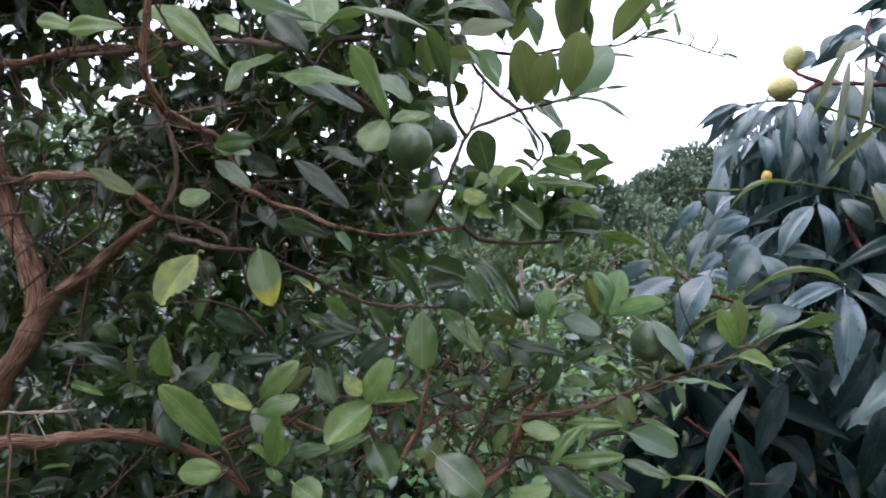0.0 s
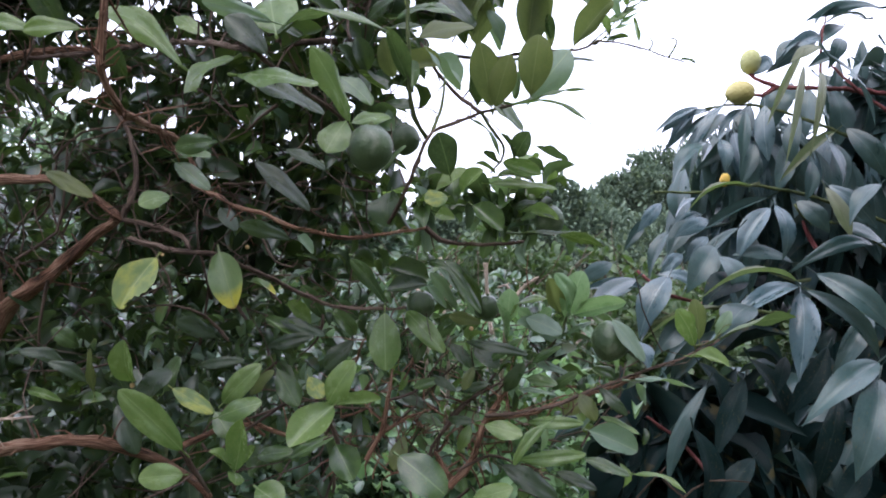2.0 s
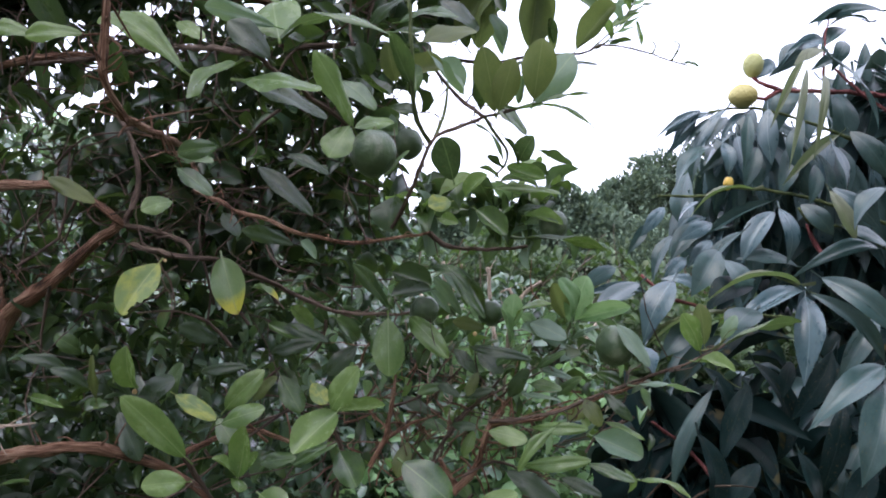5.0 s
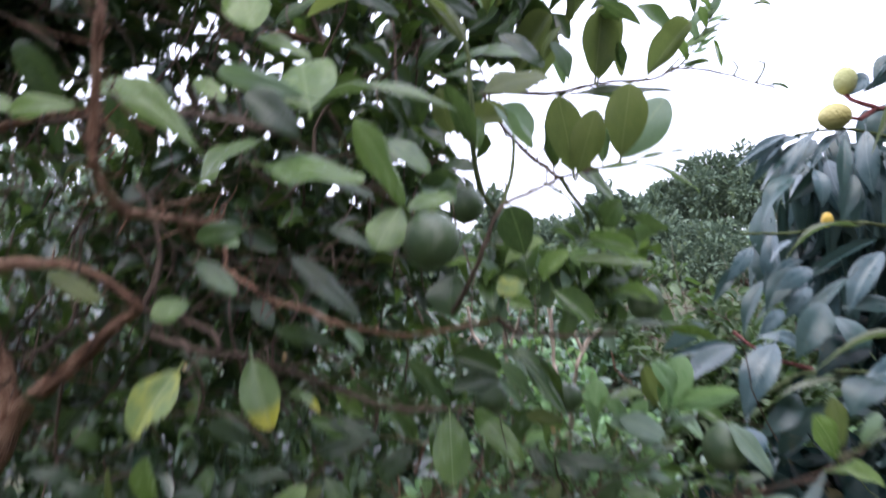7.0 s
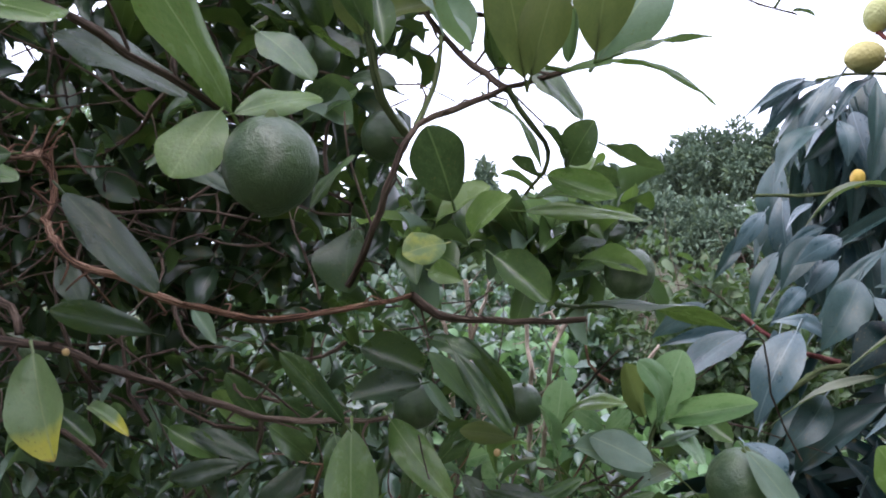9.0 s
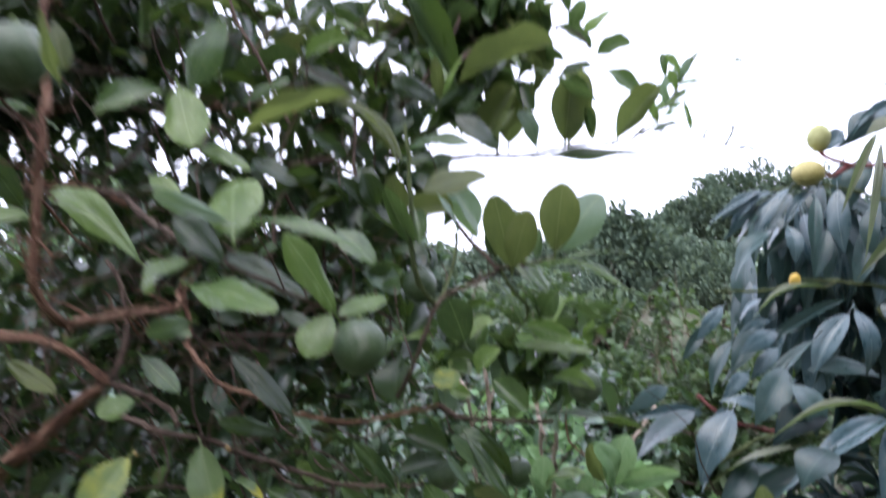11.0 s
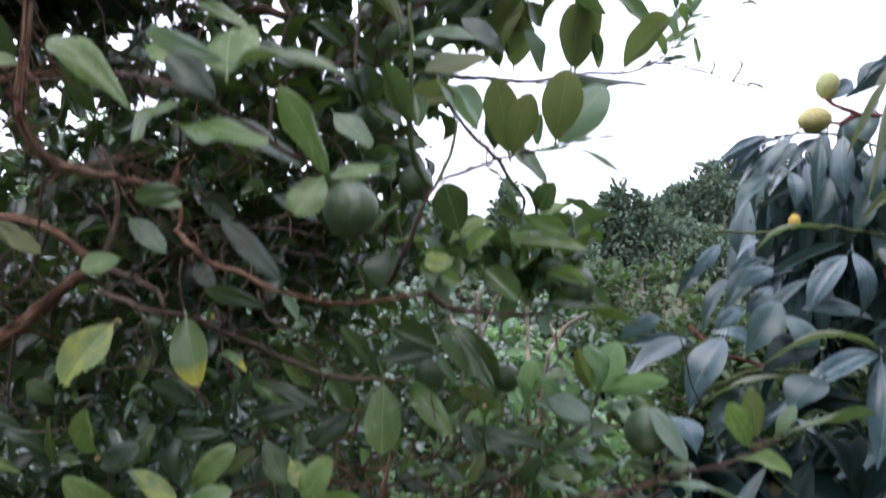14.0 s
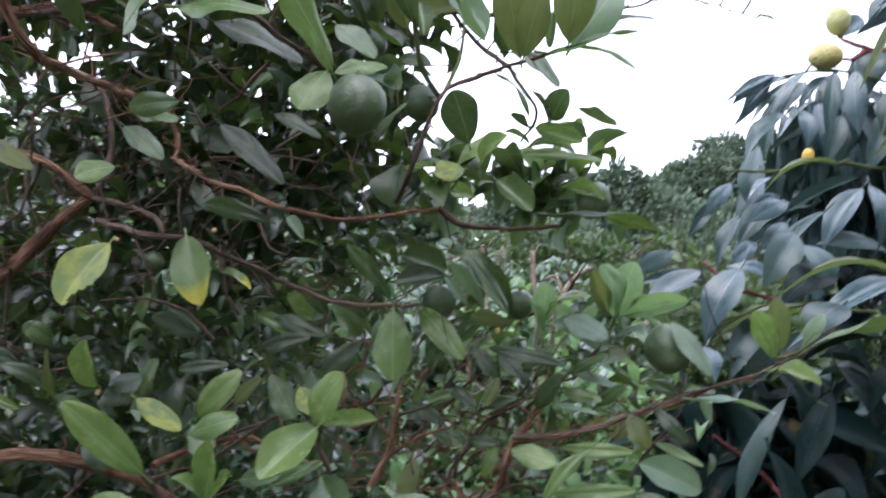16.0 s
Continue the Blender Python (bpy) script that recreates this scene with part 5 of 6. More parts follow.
limb(citrus_tree, "branch", [(0.063, 1.080, 1.682), (0.081, 1.080, 1.652), (0.094, 1.100, 1.636), (0.090, 1.100, 1.621), (0.076, 1.120, 1.606)], .0022, .0012, GREEN_TWIG)
limb(citrus_tree, "branch", [(-0.428, 1.150, 1.518), (-0.349, 1.100, 1.502), (-0.283, 1.080, 1.494), (-0.228, 1.100, 1.467), (-0.189, 1.140, 1.443), (-0.145, 1.160, 1.422), (-0.082, 1.170, 1.417), (-0.042, 1.170, 1.420)], .004, .0022, TWIG, spurs=1)
limb(citrus_tree, "branch", [(-0.670, 1.350, 1.820), (-0.564, 1.320, 1.821), (-0.446, 1.200, 1.801), (-0.293, 0.950, 1.743), (-0.207, 0.840, 1.711), (-0.177, 0.800, 1.697)], .0045, .003, TWIG, spurs=1)
limb(citrus_tree, "branch", [(-0.177, 0.800, 1.697), (-0.168, 0.820, 1.691), (-0.131, 0.870, 1.668), (-0.100, 0.910, 1.645), (-0.087, 0.940, 1.636)], .0025, .0018, TWIG, spurs=1)
limb(citrus_tree, "branch", [(-0.832, 1.366, 1.812), (-0.773, 1.400, 1.822), (-0.685, 1.380, 1.836), (-0.577, 1.350, 1.833), (-0.503, 1.350, 1.800)], .007, .005, BARK, spurs=1)
limb(citrus_tree, "branch", [(-0.459, 1.200, 1.548), (-0.446, 1.220, 1.603), (-0.465, 1.250, 1.674), (-0.487, 1.250, 1.713)], .005, .003, TWIG, spurs=1)
limb(citrus_tree, "branch", [(-0.348, 1.120, 1.233), (-0.316, 1.200, 1.239), (-0.269, 1.250, 1.236), (-0.192, 1.250, 1.202)], .0045, .003, BARK, spurs=1)
limb(citrus_tree, "branch", [(-0.102, 1.200, 1.213), (-0.053, 1.220, 1.250), (-0.003, 1.220, 1.300), (0.039, 1.200, 1.344)], .0022, .0012, TWIG, spurs=1)
limb(citrus_tree, "branch", [(0.068, 1.120, 1.275), (0.114, 1.100, 1.281), (0.169, 1.100, 1.295), (0.246, 1.100, 1.326), (0.291, 1.070, 1.347), (0.334, 1.070, 1.363), (0.375, 1.080, 1.382)], .0027, .0014, TWIG, spurs=1)
limb(citrus_tree, "branch", [(0.013, 1.200, 1.147), (-0.011, 1.200, 1.197), (0.005, 1.200, 1.229), (0.038, 1.200, 1.270), (0.063, 1.200, 1.295), (0.088, 1.200, 1.321)], .0026, .0016, TWIG, spurs=1)
limb(citrus_tree, "branch", [(-0.319, 1.030, 1.251), (-0.311, 1.050, 1.221), (-0.304, 1.100, 1.178)], .004, .002, TWIG, spurs=1)
limb(citrus_tree, "branch", [(-0.125, 1.000, 1.313), (-0.130, 1.020, 1.284), (-0.123, 1.040, 1.252), (-0.138, 1.100, 1.177)], .003, .002, TWIG, spurs=1)
limb(citrus_tree, "branch", [(-0.252, 1.030, 1.225), (-0.260, 1.060, 1.190)], .003, .002, TWIG, spurs=1)
limb(citrus_tree, "branch", [(-0.264, 1.400, 1.858), (-0.169, 1.500, 1.886), (-0.060, 1.600, 1.889), (0.021, 1.700, 1.908), (0.109, 1.740, 1.910), (0.211, 1.750, 1.928), (0.300, 1.750, 1.931), (0.349, 1.760, 1.951), (0.415, 1.770, 1.948), (0.480, 1.770, 1.927), (0.538, 1.770, 1.909)], .006, .0012, TWIG, spurs=1)
limb(citrus_tree, "branch", [(0.324, 1.760, 1.940), (0.386, 1.780, 1.997), (0.428, 1.800, 2.053), (0.469, 1.820, 2.115)], .0018, .0009, GREEN_TWIG)
limb(citrus_tree, "branch", [(0.460, 1.770, 1.935), (0.470, 1.770, 1.952), (0.460, 1.770, 1.964)], .0022, .0014, GREEN_TWIG)
limb(citrus_tree, "branch", [(0.503, 1.770, 1.921), (0.515, 1.770, 1.941), (0.519, 1.770, 1.957), (0.506, 1.770, 1.962)], .0022, .0014, GREEN_TWIG)
limb(citrus_tree, "branch", [(-0.140, 1.450, 1.926), (-0.043, 1.450, 1.987), (0.023, 1.500, 2.052), (0.114, 1.580, 2.114), (0.199, 1.620, 2.116), (0.237, 1.650, 2.089)], .005, .002, TWIG, spurs=1)
limb(citrus_tree, "branch", [(-0.237, 1.300, 1.906), (-0.271, 1.300, 1.986), (-0.315, 1.300, 2.068), (-0.335, 1.320, 2.129), (-0.396, 1.350, 2.228)], .003, .0015, TWIG, spurs=1)
limb(citrus_tree, "branch", [(-0.288, 1.300, 2.009), (-0.266, 1.350, 2.070), (-0.246, 1.400, 2.131)], .003, .0015, TWIG, spurs=1)
limb(citrus_tree, "branch", [(-0.062, 1.450, 1.981), (0.005, 1.500, 2.108), (0.026, 1.500, 2.198), (0.008, 1.550, 2.301)], .004, .002, TWIG, spurs=1)
limb(citrus_tree, "trunk", [(-1.215, 1.450, 0.432), (-1.021, 1.380, 0.873), (-0.872, 1.330, 1.112), (-0.794, 1.310, 1.242), (-0.741, 1.300, 1.321), (-0.699, 1.300, 1.393), (-0.687, 1.300, 1.420)], .032, .020, BARK)
limb(citrus_tree, "limb", [(-0.705, 1.300, 1.384), (-0.698, 1.300, 1.420), (-0.725, 1.300, 1.500), (-0.765, 1.310, 1.595), (-0.798, 1.330, 1.684), (-0.830, 1.360, 1.830), (-0.881, 1.420, 2.063)], .017, .012, BARK, spurs=1)
limb(citrus_tree, "branch", [(0.017, 1.130, 1.175), (0.050, 1.140, 1.208), (0.060, 1.120, 1.247), (0.070, 1.130, 1.269), (0.091, 1.140, 1.295), (0.101, 1.119, 1.321)], 0.0055, 0.0027, BARK, spurs=2)
limb(citrus_tree, "branch", [(0.069, 1.120, 1.271), (0.127, 1.130, 1.275), (0.162, 1.110, 1.291), (0.209, 1.120, 1.304), (0.249, 1.130, 1.313), (0.278, 1.109, 1.333)], 0.0035, 0.0019, BARK, spurs=2)
limb(citrus_tree, "branch", [(-0.019, 1.150, 1.206), (0.000, 1.160, 1.214), (0.005, 1.140, 1.245), (0.022, 1.150, 1.264), (0.037, 1.160, 1.283), (0.073, 1.139, 1.306), (0.105, 1.150, 1.328), (0.138, 1.160, 1.343), (0.168, 1.139, 1.377)], 0.0025, 0.0010, TWIG, spurs=1)
limb(citrus_tree, "branch", [(0.024, 1.140, 1.180), (0.013, 1.150, 1.193), (0.000, 1.130, 1.222)], 0.0039, 0.0028, BARK, spurs=2)
limb(citrus_tree, "branch", [(0.028, 1.130, 1.197), (0.074, 1.140, 1.215), (0.114, 1.120, 1.206), (0.158, 1.130, 1.184)], 0.0023, 0.0012, TWIG, spurs=1)
limb(citrus_tree, "branch", [(-0.097, 1.140, 1.209), (-0.077, 1.150, 1.244), (-0.065, 1.130, 1.295), (-0.060, 1.140, 1.336)], 0.0043, 0.0020, BARK, spurs=2)
limb(citrus_tree, "branch", [(-0.077, 1.150, 1.244), (-0.037, 1.160, 1.266), (-0.001, 1.140, 1.281)], 0.0024, 0.0011, BARK, spurs=2)
limb(citrus_tree, "branch", [(-0.067, 1.160, 1.289), (-0.029, 1.170, 1.300), (0.003, 1.150, 1.343), (0.020, 1.160, 1.369)], 0.0019, 0.0010, TWIG, spurs=1)
limb(citrus_tree, "branch", [(0.075, 1.160, 1.303), (0.055, 1.170, 1.333), (0.050, 1.150, 1.367)], 0.0016, 0.0008, TWIG, spurs=1)
limb(citrus_tree, "branch", [(-0.645, 1.100, 1.274), (-0.603, 1.110, 1.274), (-0.534, 1.090, 1.282)], 0.0023, 0.0011, DRY, spurs=1)
limb(citrus_tree, "branch", [(-0.590, 1.100, 1.272), (-0.572, 1.110, 1.280), (-0.547, 1.090, 1.292)], 0.0015, 0.0008, DRY, spurs=1)
limb(citrus_tree, "branch", [(0.341, 1.775, 1.948), (0.371, 1.775, 1.969), (0.404, 1.775, 2.013), (0.426, 1.775, 2.056), (0.444, 1.775, 2.103)], 0.0016, 0.0008, GREEN_TWIG)
limb(citrus_tree, "branch", [(0.198, 1.210, 1.409), (0.190, 1.217, 1.391), (0.180, 1.200, 1.371), (0.157, 1.216, 1.350), (0.132, 1.212, 1.328), (0.106, 1.201, 1.311)], 0.0025, 0.0017, GREEN_TWIG, spurs=1)
limb(citrus_tree, "branch", [(0.103, 1.210, 1.394), (0.106, 1.217, 1.365), (0.113, 1.200, 1.333)], 0.0017, 0.0017, GREEN_TWIG, spurs=1)
limb(citrus_tree, "branch", [(0.339, 1.070, 1.374), (0.359, 1.077, 1.377), (0.370, 1.060, 1.392)], 0.0018, 0.0012, GREEN_TWIG, spurs=1)
limb(broad_tree, "trunk", [(1.249, 2.100, -0.010), (1.241, 2.100, 0.705), (1.233, 2.100, 1.424), (1.236, 2.100, 1.785)], .05, .04, TWIG)
limb(broad_tree, "limb", [(1.237, 2.100, 1.893), (1.106, 2.050, 1.897), (0.986, 2.000, 1.896), (0.877, 1.970, 1.893), (0.816, 1.970, 1.893)], 0.0074, 0.0043, RED_TWIG)
limb(broad_tree, "branch", [(0.822, 1.970, 1.893), (0.789, 1.970, 1.907), (0.770, 1.980, 1.917), (0.760, 1.990, 1.933)], 0.0050, 0.0037, RED_TWIG)
limb(broad_tree, "branch", [(0.816, 1.970, 1.893), (0.782, 1.970, 1.875), (0.757, 1.970, 1.877)], 0.0050, 0.0037, RED_TWIG)
limb(broad_tree, "branch", [(0.929, 1.980, 1.892), (0.949, 2.020, 1.970), (0.967, 2.050, 2.047), (1.001, 2.100, 2.104)], 0.0037, 0.0019, RED_TWIG)
limb(broad_tree, "branch", [(1.123, 2.000, 1.826), (1.027, 2.000, 1.896), (0.969, 2.020, 1.963)], 0.0043, 0.0031, RED_TWIG)
limb(broad_tree, "branch", [(1.116, 1.900, 1.457), (0.885, 1.750, 1.551), (0.787, 1.720, 1.557), (0.752, 1.720, 1.598)], .005, .0025, GREEN_TWIG)
limb(broad_tree, "branch", [(0.800, 1.700, 1.486), (0.787, 1.720, 1.521), (0.769, 1.720, 1.563)], 0.0050, 0.0037, RED_TWIG)
limb(broad_tree, "branch", [(0.522, 1.600, 1.394), (0.479, 1.600, 1.406), (0.432, 1.570, 1.424), (0.391, 1.600, 1.461)], 0.0037, 0.0025, RED_TWIG)
limb(broad_tree, "branch", [(0.997, 1.700, 1.310), (0.829, 1.600, 1.377), (0.676, 1.520, 1.433)], .005, .0025, GREEN_TWIG)
limb(broad_tree, "branch", [(0.377, 1.500, 1.350), (0.434, 1.520, 1.379), (0.522, 1.600, 1.389), (0.718, 1.700, 1.370)], 0.0043, 0.0031, GREEN_TWIG)
limb(broad_tree, "branch", [(1.146, 1.950, 1.536), (0.909, 1.900, 1.615), (0.695, 1.850, 1.651), (0.593, 1.850, 1.632), (0.491, 1.850, 1.633)], .005, .0025, GREEN_TWIG)
limb(broad_tree, "branch", [(1.177, 2.000, 1.702), (0.948, 1.980, 1.797), (0.780, 2.000, 1.856), (0.656, 2.000, 1.849)], .005, .0025, GREEN_TWIG)
limb(broad_tree, "branch", [(0.531, 1.450, 1.052), (0.482, 1.450, 1.102), (0.442, 1.450, 1.151), (0.360, 1.400, 1.216)], 0.0037, 0.0025, RED_TWIG)
round_fruit(citrus_tree, (-0.070, 0.902, 1.613), 0.0255)
round_fruit(citrus_tree, (-0.127, 1.343, 1.771), 0.0212)
round_fruit(citrus_tree, (-0.045, 1.220, 1.667), 0.0226)
round_fruit(citrus_tree, (0.158, 1.130, 1.542), 0.0201)
round_fruit(citrus_tree, (0.240, 1.120, 1.377), 0.0268)
round_fruit(citrus_tree, (-0.022, 1.220, 1.420), 0.0209)
round_fruit(citrus_tree, (0.077, 1.250, 1.414), 0.0189, FRUIT, 1.05)
round_fruit(citrus_tree, (-0.425, 1.300, 1.465), 0.0143)
round_fruit(citrus_tree, (-0.418, 1.130, 1.316), 0.0035, TINY)
round_fruit(citrus_tree, (-0.224, 0.980, 1.505), 0.0024, TINY)
round_fruit(citrus_tree, (-0.332, 1.000, 1.496), 0.0021, TINY)
round_fruit(citrus_tree, (0.051, 1.170, 1.389), 0.0032, TINY)
round_fruit(broad_tree, (0.730, 1.970, 1.882), 0.0285, KNOB, 1.24, lumps=0.06, lump_size=1.7, axis=(1, 0.1, 0.12), label="yellow knobbly fruit")
round_fruit(broad_tree, (0.763, 1.990, 1.961), 0.0246, KNOB_GREEN, 1.25, lumps=0.06, lump_size=1.7, axis=(0.15, 0, 1), label="greenish yellow knobbly fruit")
round_fruit(broad_tree, (0.616, 1.750, 1.652), 0.0108, BUD, 1.35, "bud", label="orange bud")
round_fruit(citrus_tree, (-0.301, 0.740, 1.853), 0.0260)
round_fruit(citrus_tree, (-0.455, 0.900, 1.954), 0.0276)
round_fruit(citrus_tree, (-0.499, 0.970, 2.046), 0.0262)
citrus("dark", (-0.171, 1.460, 2.015), (-0.245, 1.430, 2.063), 0.027, 0, 4)
citrus("mid", (-0.373, 1.460, 2.005), (-0.251, 1.430, 2.041), 0.026, 0, 2)
citrus("dark", (-0.343, 1.460, 2.097), (-0.371, 1.430, 1.999), 0.033, 0, 1)
citrus("dark", (-0.149, 1.460, 2.007), (-0.088, 1.430, 2.042), 0.036, 0, 3)
citrus("dark", (-0.306, 1.460, 2.078), (-0.238, 1.430, 2.099), 0.031, 0, 0)
citrus("dark", (-0.198, 1.460, 2.075), (-0.237, 1.430, 2.019), 0.031, 0, 5)
limb(citrus_tree, "branch", [(-0.461, 1.550, 1.994), (-0.405, 1.550, 1.988), (-0.348, 1.550, 1.991), (-0.263, 1.550, 1.964), (-0.188, 1.550, 1.961), (-0.136, 1.550, 1.995)], 0.0085, 0.004, BARK)


def scattered(tree, kinds, spots, seed, size, ratio, down=0.3):
    """Single leaves spread over the outside of a crown."""
    rg = random.Random(seed)
    for q in spots:
        d = Vector((rg.gauss(0, 1), rg.gauss(-0.2, 0.6), rg.gauss(-down * 1.6, 0.8)))
        if down >= 1:
            d.z = -abs(d.z) - 0.3
        d.normalize()
        ln = rg.uniform(*size)
        b = Vector(q)
        set_leaf(tree, rg.choice(kinds), b, b + d * ln, ln * ratio * rg.uniform(0.8, 1.2), rg.uniform(-55, 55))


# the dense inner crown of the citrus tree; darker leaf colours deepen its shade
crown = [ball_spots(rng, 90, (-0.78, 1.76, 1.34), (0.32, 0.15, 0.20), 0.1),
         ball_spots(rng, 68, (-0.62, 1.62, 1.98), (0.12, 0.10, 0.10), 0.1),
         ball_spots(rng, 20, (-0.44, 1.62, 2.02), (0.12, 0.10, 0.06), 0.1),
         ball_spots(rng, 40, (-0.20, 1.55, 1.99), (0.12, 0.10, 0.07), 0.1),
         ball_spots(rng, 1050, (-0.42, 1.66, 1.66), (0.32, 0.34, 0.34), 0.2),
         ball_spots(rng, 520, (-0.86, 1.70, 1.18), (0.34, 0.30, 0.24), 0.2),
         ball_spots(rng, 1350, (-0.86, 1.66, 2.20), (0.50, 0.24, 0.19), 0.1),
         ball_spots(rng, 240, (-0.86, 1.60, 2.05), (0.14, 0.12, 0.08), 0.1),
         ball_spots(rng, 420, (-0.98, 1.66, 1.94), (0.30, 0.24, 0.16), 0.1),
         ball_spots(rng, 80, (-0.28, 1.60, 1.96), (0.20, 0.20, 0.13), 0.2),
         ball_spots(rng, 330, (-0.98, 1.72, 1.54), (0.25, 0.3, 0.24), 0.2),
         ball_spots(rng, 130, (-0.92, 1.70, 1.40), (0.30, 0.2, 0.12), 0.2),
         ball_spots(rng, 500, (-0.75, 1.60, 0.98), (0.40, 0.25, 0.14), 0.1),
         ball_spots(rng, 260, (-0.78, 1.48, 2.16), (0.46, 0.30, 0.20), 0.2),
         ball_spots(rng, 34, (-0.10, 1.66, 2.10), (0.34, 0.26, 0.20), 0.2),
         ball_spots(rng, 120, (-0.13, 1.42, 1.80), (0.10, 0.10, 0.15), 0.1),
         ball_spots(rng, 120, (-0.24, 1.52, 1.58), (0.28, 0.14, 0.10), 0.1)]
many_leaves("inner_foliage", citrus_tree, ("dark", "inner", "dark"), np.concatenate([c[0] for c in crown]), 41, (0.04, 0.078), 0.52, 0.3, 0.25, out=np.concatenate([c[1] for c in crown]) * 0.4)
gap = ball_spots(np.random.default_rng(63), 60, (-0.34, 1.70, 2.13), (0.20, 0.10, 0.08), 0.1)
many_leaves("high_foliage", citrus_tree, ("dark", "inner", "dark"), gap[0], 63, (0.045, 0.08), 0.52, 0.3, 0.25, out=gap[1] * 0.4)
# unseen leaves and limb over the citrus, added to shade it from above
overhead = [ball_spots(rng, 420, (-0.85, 1.05, 2.62), (0.70, 0.55, 0.20), 0.1), ball_spots(rng, 160, (-0.65, 1.60, 2.75), (0.60, 0.40, 0.20), 0.1)]
many_leaves("upper_foliage", citrus_tree, ("dark", "mid", "inner"), np.concatenate([c[0] for c in overhead]), 48, (0.05, 0.09), 0.5, 0.3, 0.2)
limb(citrus_tree, "limb", [(-0.881, 1.420, 2.063), (-0.88, 1.36, 2.35), (-0.78, 1.20, 2.60)], .012, .006, BARK)
low = ball_spots(rng, 320, (-0.40, 1.72, 1.20), (0.36, 0.28, 0.22), 0.2)
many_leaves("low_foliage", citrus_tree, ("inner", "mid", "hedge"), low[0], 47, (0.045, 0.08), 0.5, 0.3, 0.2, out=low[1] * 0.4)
outer = [ball_spots(rng, 170, (-0.48, 1.44, 1.68), (0.34, 0.10, 0.24), 0.0),
         ball_spots(rng, 26, (0.02, 1.40, 1.24), (0.38, 0.12, 0.20), 0.0),
         ball_spots(rng, 44, (-0.50, 1.36, 1.28), (0.34, 0.10, 0.18), 0.0),
         ball_spots(rng, 60, (-0.55, 1.38, 1.62), (0.36, 0.10, 0.22), 0.0)]
spray = [ball_spots(rng, 60, (0.112, 1.22, 1.562), (0.085, 0.06, 0.055), 0.0), ball_spots(rng, 30, (0.0, 1.24, 1.575), (0.06, 0.06, 0.05), 0.0)]
many_leaves("spray_foliage", citrus_tree, ("mid", "bright", "pale", "mid", "dark"), np.concatenate([c[0] for c in spray]), 49, (0.035, 0.07), 0.5, 0.3, 0.2, rows=7)
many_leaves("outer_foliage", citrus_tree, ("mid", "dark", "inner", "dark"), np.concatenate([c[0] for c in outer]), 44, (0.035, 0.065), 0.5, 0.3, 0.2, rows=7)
small = ball_spots(rng, 130, (0.10, 1.26, 1.28), (0.26, 0.10, 0.15), 0.0)
many_leaves("small_foliage", citrus_tree, ("mid", "dark", "pale", "bright", "fresh", "dark"), small[0], 57, (0.022, 0.045), 0.42, 0.8, 0.3, rows=6)
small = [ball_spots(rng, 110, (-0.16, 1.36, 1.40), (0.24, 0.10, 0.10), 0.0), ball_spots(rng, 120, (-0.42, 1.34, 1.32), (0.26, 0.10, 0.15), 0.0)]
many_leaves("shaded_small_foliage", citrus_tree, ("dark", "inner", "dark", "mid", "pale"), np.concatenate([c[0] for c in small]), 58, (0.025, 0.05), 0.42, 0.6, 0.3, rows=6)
top = [ball_spots(rng, 70, (0.01, 1.62, 2.13), (0.12, 0.08, 0.12), 0.0), ball_spots(rng, 65, (-0.02, 1.62, 2.02), (0.15, 0.12, 0.09), 0.0), ball_spots(rng, 70, (0.02, 1.62, 2.12), (0.20, 0.16, 0.14), 0.0), ball_spots(rng, 20, (-0.22, 1.50, 2.14), (0.26, 0.16, 0.15), 0.0),
       ball_spots(rng, 60, (-0.62, 1.36, 2.20), (0.34, 0.14, 0.16), 0.0)]
many_leaves("top_foliage", citrus_tree, ("mid", "mid", "dark", "olive"), np.concatenate([c[0] for c in top]), 45, (0.065, 0.105), 0.5, 0.3, -0.25, rows=7)
many_twigs("twig_mass", citrus_tree, 400, lambda r: (-0.55 + r.uniform(-0.5, 0.45), 1.30 + r.uniform(-0.14, 0.35), 1.64 + r.uniform(-0.26, 0.40)), 42, (0.06, 0.22), (0.0008, 0.0030), TWIG)
many_twigs("reddish_twig_mass", citrus_tree, 90, lambda r: (-0.02 + r.gauss(0, 0.09), 1.24 + r.uniform(-0.06, 0.1), 1.24 + r.gauss(0, 0.06)), 46, (0.04, 0.13), (0.0009, 0.0024), BARK)
many_twigs("knotted_twig_mass", citrus_tree, 110, lambda r: (-0.46 + r.gauss(0, 0.13), 1.27 + r.uniform(-0.08, 0.12), 1.58 + r.gauss(0, 0.07)), 55, (0.03, 0.13), (0.0008, 0.0020), TWIG, bend=0.6)
many_twigs("low_twig_mass", citrus_tree, 90, lambda r: (-0.10 + r.uniform(-0.6, 0.5), 1.36 + r.uniform(-0.2, 0.3), 1.20 + r.uniform(-0.2, 0.2)), 43, (0.10, 0.28), (0.001, 0.003), TWIG)

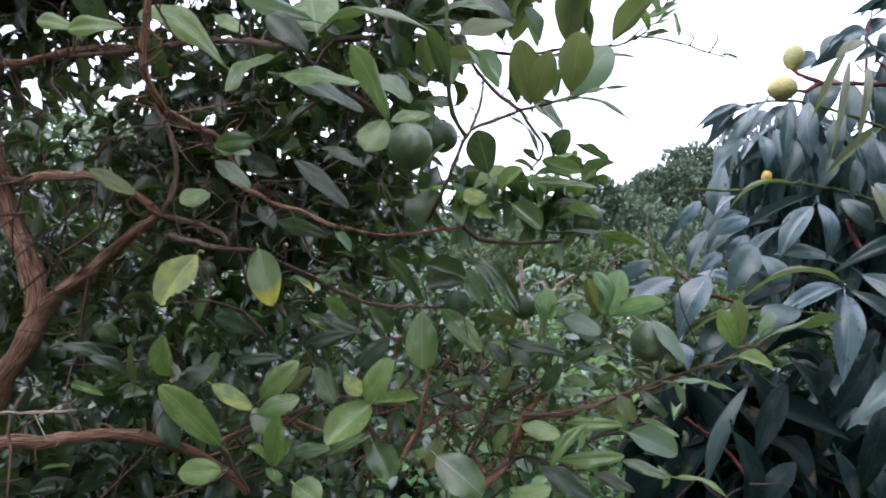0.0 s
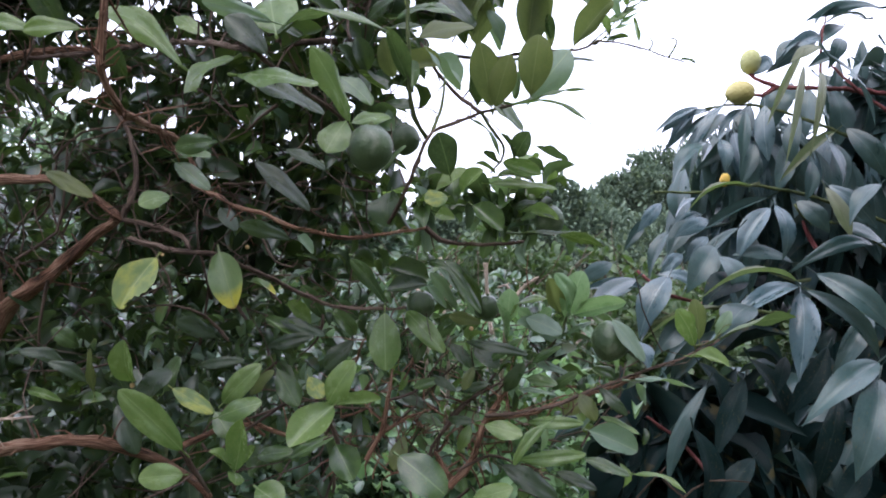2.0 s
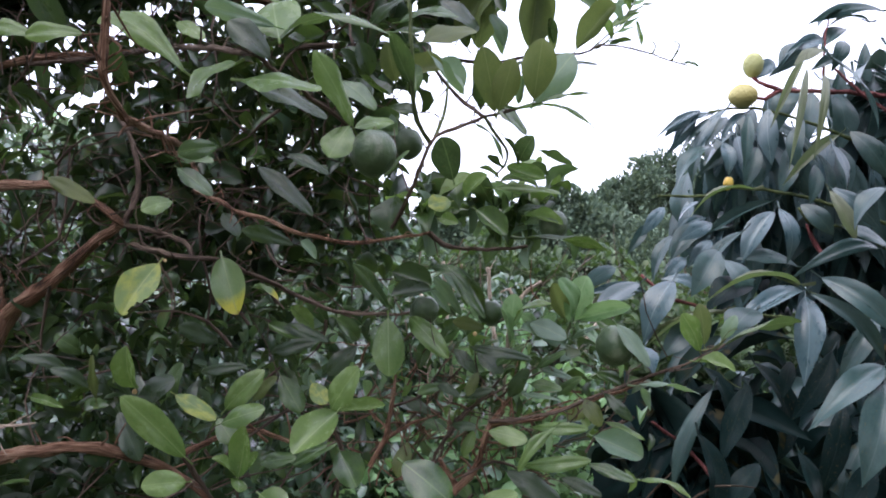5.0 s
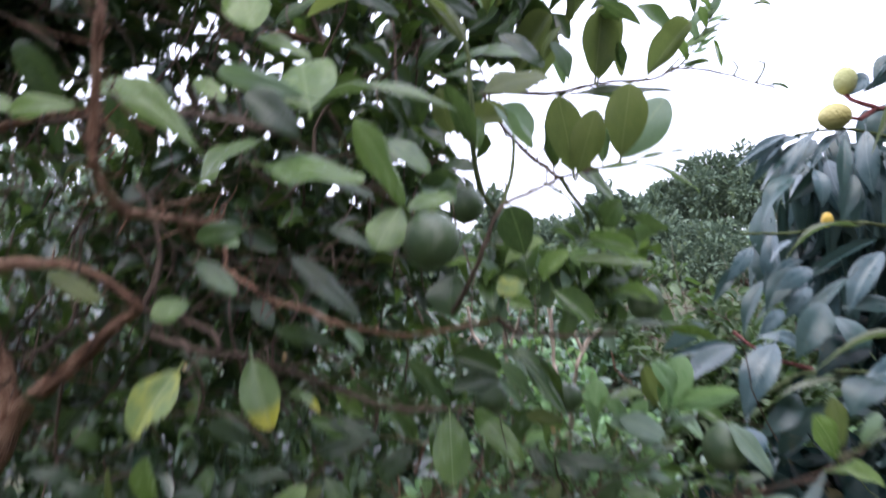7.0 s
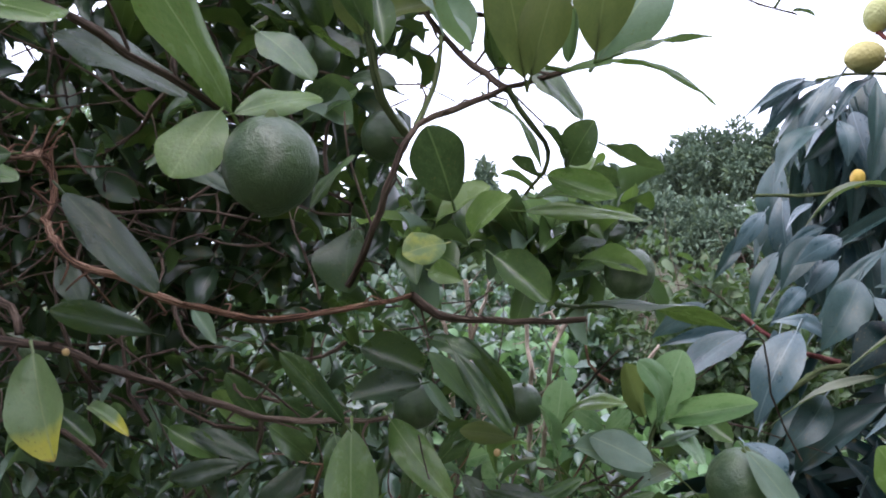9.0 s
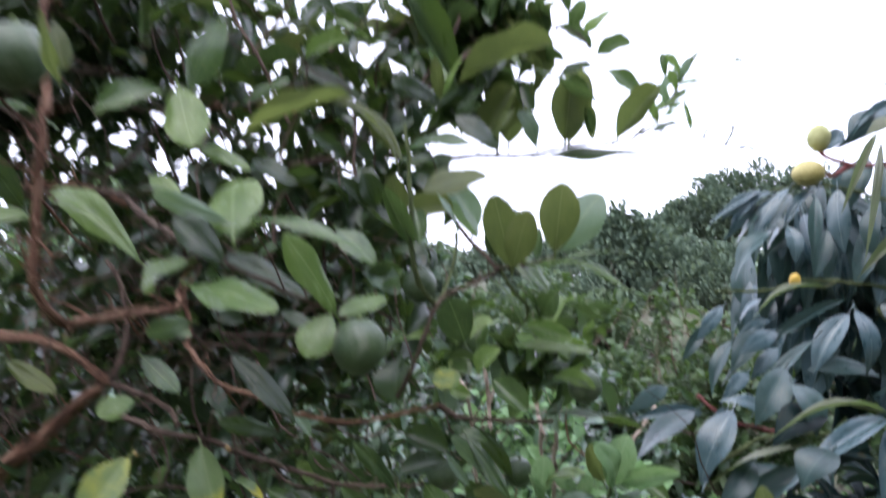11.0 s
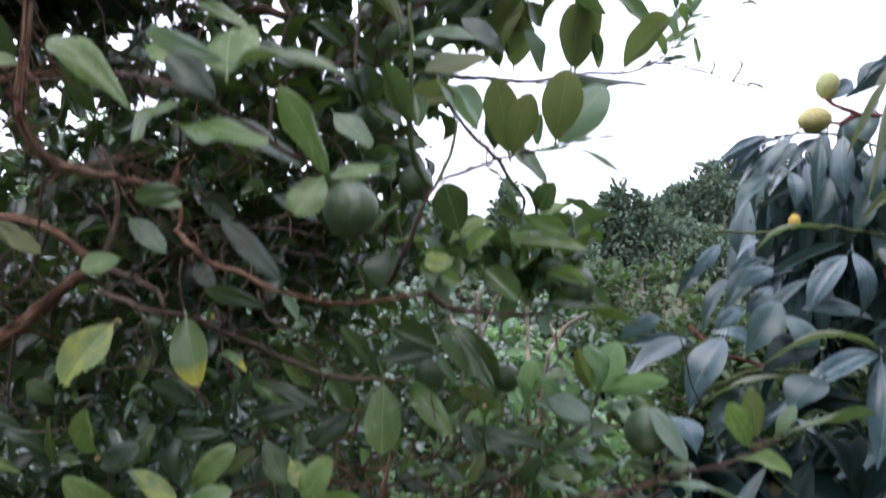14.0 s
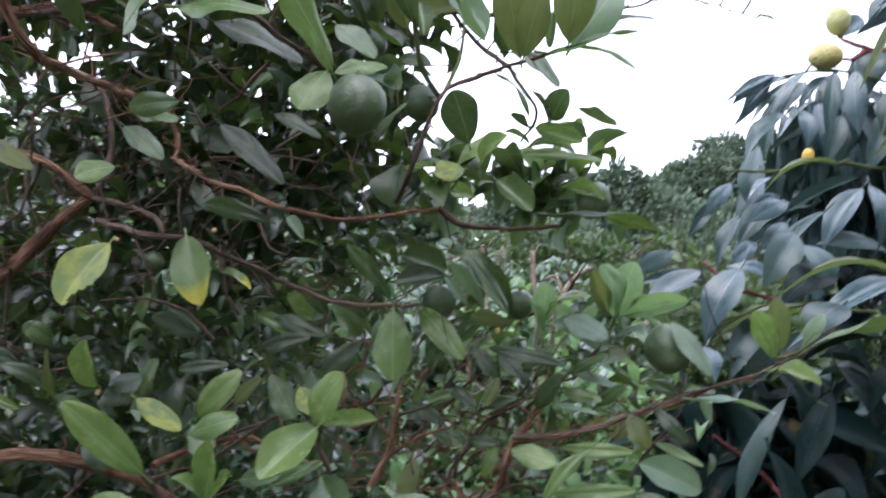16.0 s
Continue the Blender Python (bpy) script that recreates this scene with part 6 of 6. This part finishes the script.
# the inside of the broad-leaved tree, its shade carried by the deep leaf colour
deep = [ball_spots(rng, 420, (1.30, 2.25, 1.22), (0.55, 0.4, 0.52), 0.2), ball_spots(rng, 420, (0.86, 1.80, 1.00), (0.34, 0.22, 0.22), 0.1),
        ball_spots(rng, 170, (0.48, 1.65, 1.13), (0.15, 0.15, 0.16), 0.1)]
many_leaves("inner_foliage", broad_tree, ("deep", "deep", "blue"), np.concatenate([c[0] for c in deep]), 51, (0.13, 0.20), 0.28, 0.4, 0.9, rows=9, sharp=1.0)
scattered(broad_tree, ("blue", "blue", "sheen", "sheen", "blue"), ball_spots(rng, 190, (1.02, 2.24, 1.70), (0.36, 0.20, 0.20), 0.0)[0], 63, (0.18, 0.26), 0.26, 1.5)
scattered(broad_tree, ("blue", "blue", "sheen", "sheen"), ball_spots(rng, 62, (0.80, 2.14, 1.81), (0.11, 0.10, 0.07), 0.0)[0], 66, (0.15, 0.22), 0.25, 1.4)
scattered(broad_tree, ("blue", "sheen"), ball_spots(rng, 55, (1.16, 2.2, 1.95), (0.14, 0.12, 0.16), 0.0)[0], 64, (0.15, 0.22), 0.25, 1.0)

# unseen extra foliage and limb beside and above the path, added to shade the tree
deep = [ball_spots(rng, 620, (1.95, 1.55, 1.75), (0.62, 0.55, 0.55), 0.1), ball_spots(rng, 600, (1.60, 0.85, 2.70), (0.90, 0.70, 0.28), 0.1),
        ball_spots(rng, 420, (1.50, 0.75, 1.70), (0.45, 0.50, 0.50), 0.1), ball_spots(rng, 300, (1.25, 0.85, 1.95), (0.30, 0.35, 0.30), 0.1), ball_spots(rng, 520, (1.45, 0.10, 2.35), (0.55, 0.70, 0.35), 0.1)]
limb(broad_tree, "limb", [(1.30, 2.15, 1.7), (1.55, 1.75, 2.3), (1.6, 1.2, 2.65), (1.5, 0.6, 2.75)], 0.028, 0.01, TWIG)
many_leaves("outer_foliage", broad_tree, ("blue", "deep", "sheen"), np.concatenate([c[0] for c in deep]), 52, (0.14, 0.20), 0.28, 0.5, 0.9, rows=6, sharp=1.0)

# unseen trees behind and beside the path, added to cut the frontal sky light
for i, (x, y, h, w) in enumerate([(-2.6, -2.9, 4.2, 1.7), (0.3, -3.4, 4.4, 1.9), (3.0, -2.6, 4.2, 1.7), (-4.2, 0.2, 3.8, 1.6), (4.6, 0.8, 3.8, 1.6)]):
    far_tree(x, y, 0.0, h, w, 300 + i, "unseen leafy tree added to block low sky light", clumps=90, per=60, leaf=(0.14, 0.24), trunk=0.07)
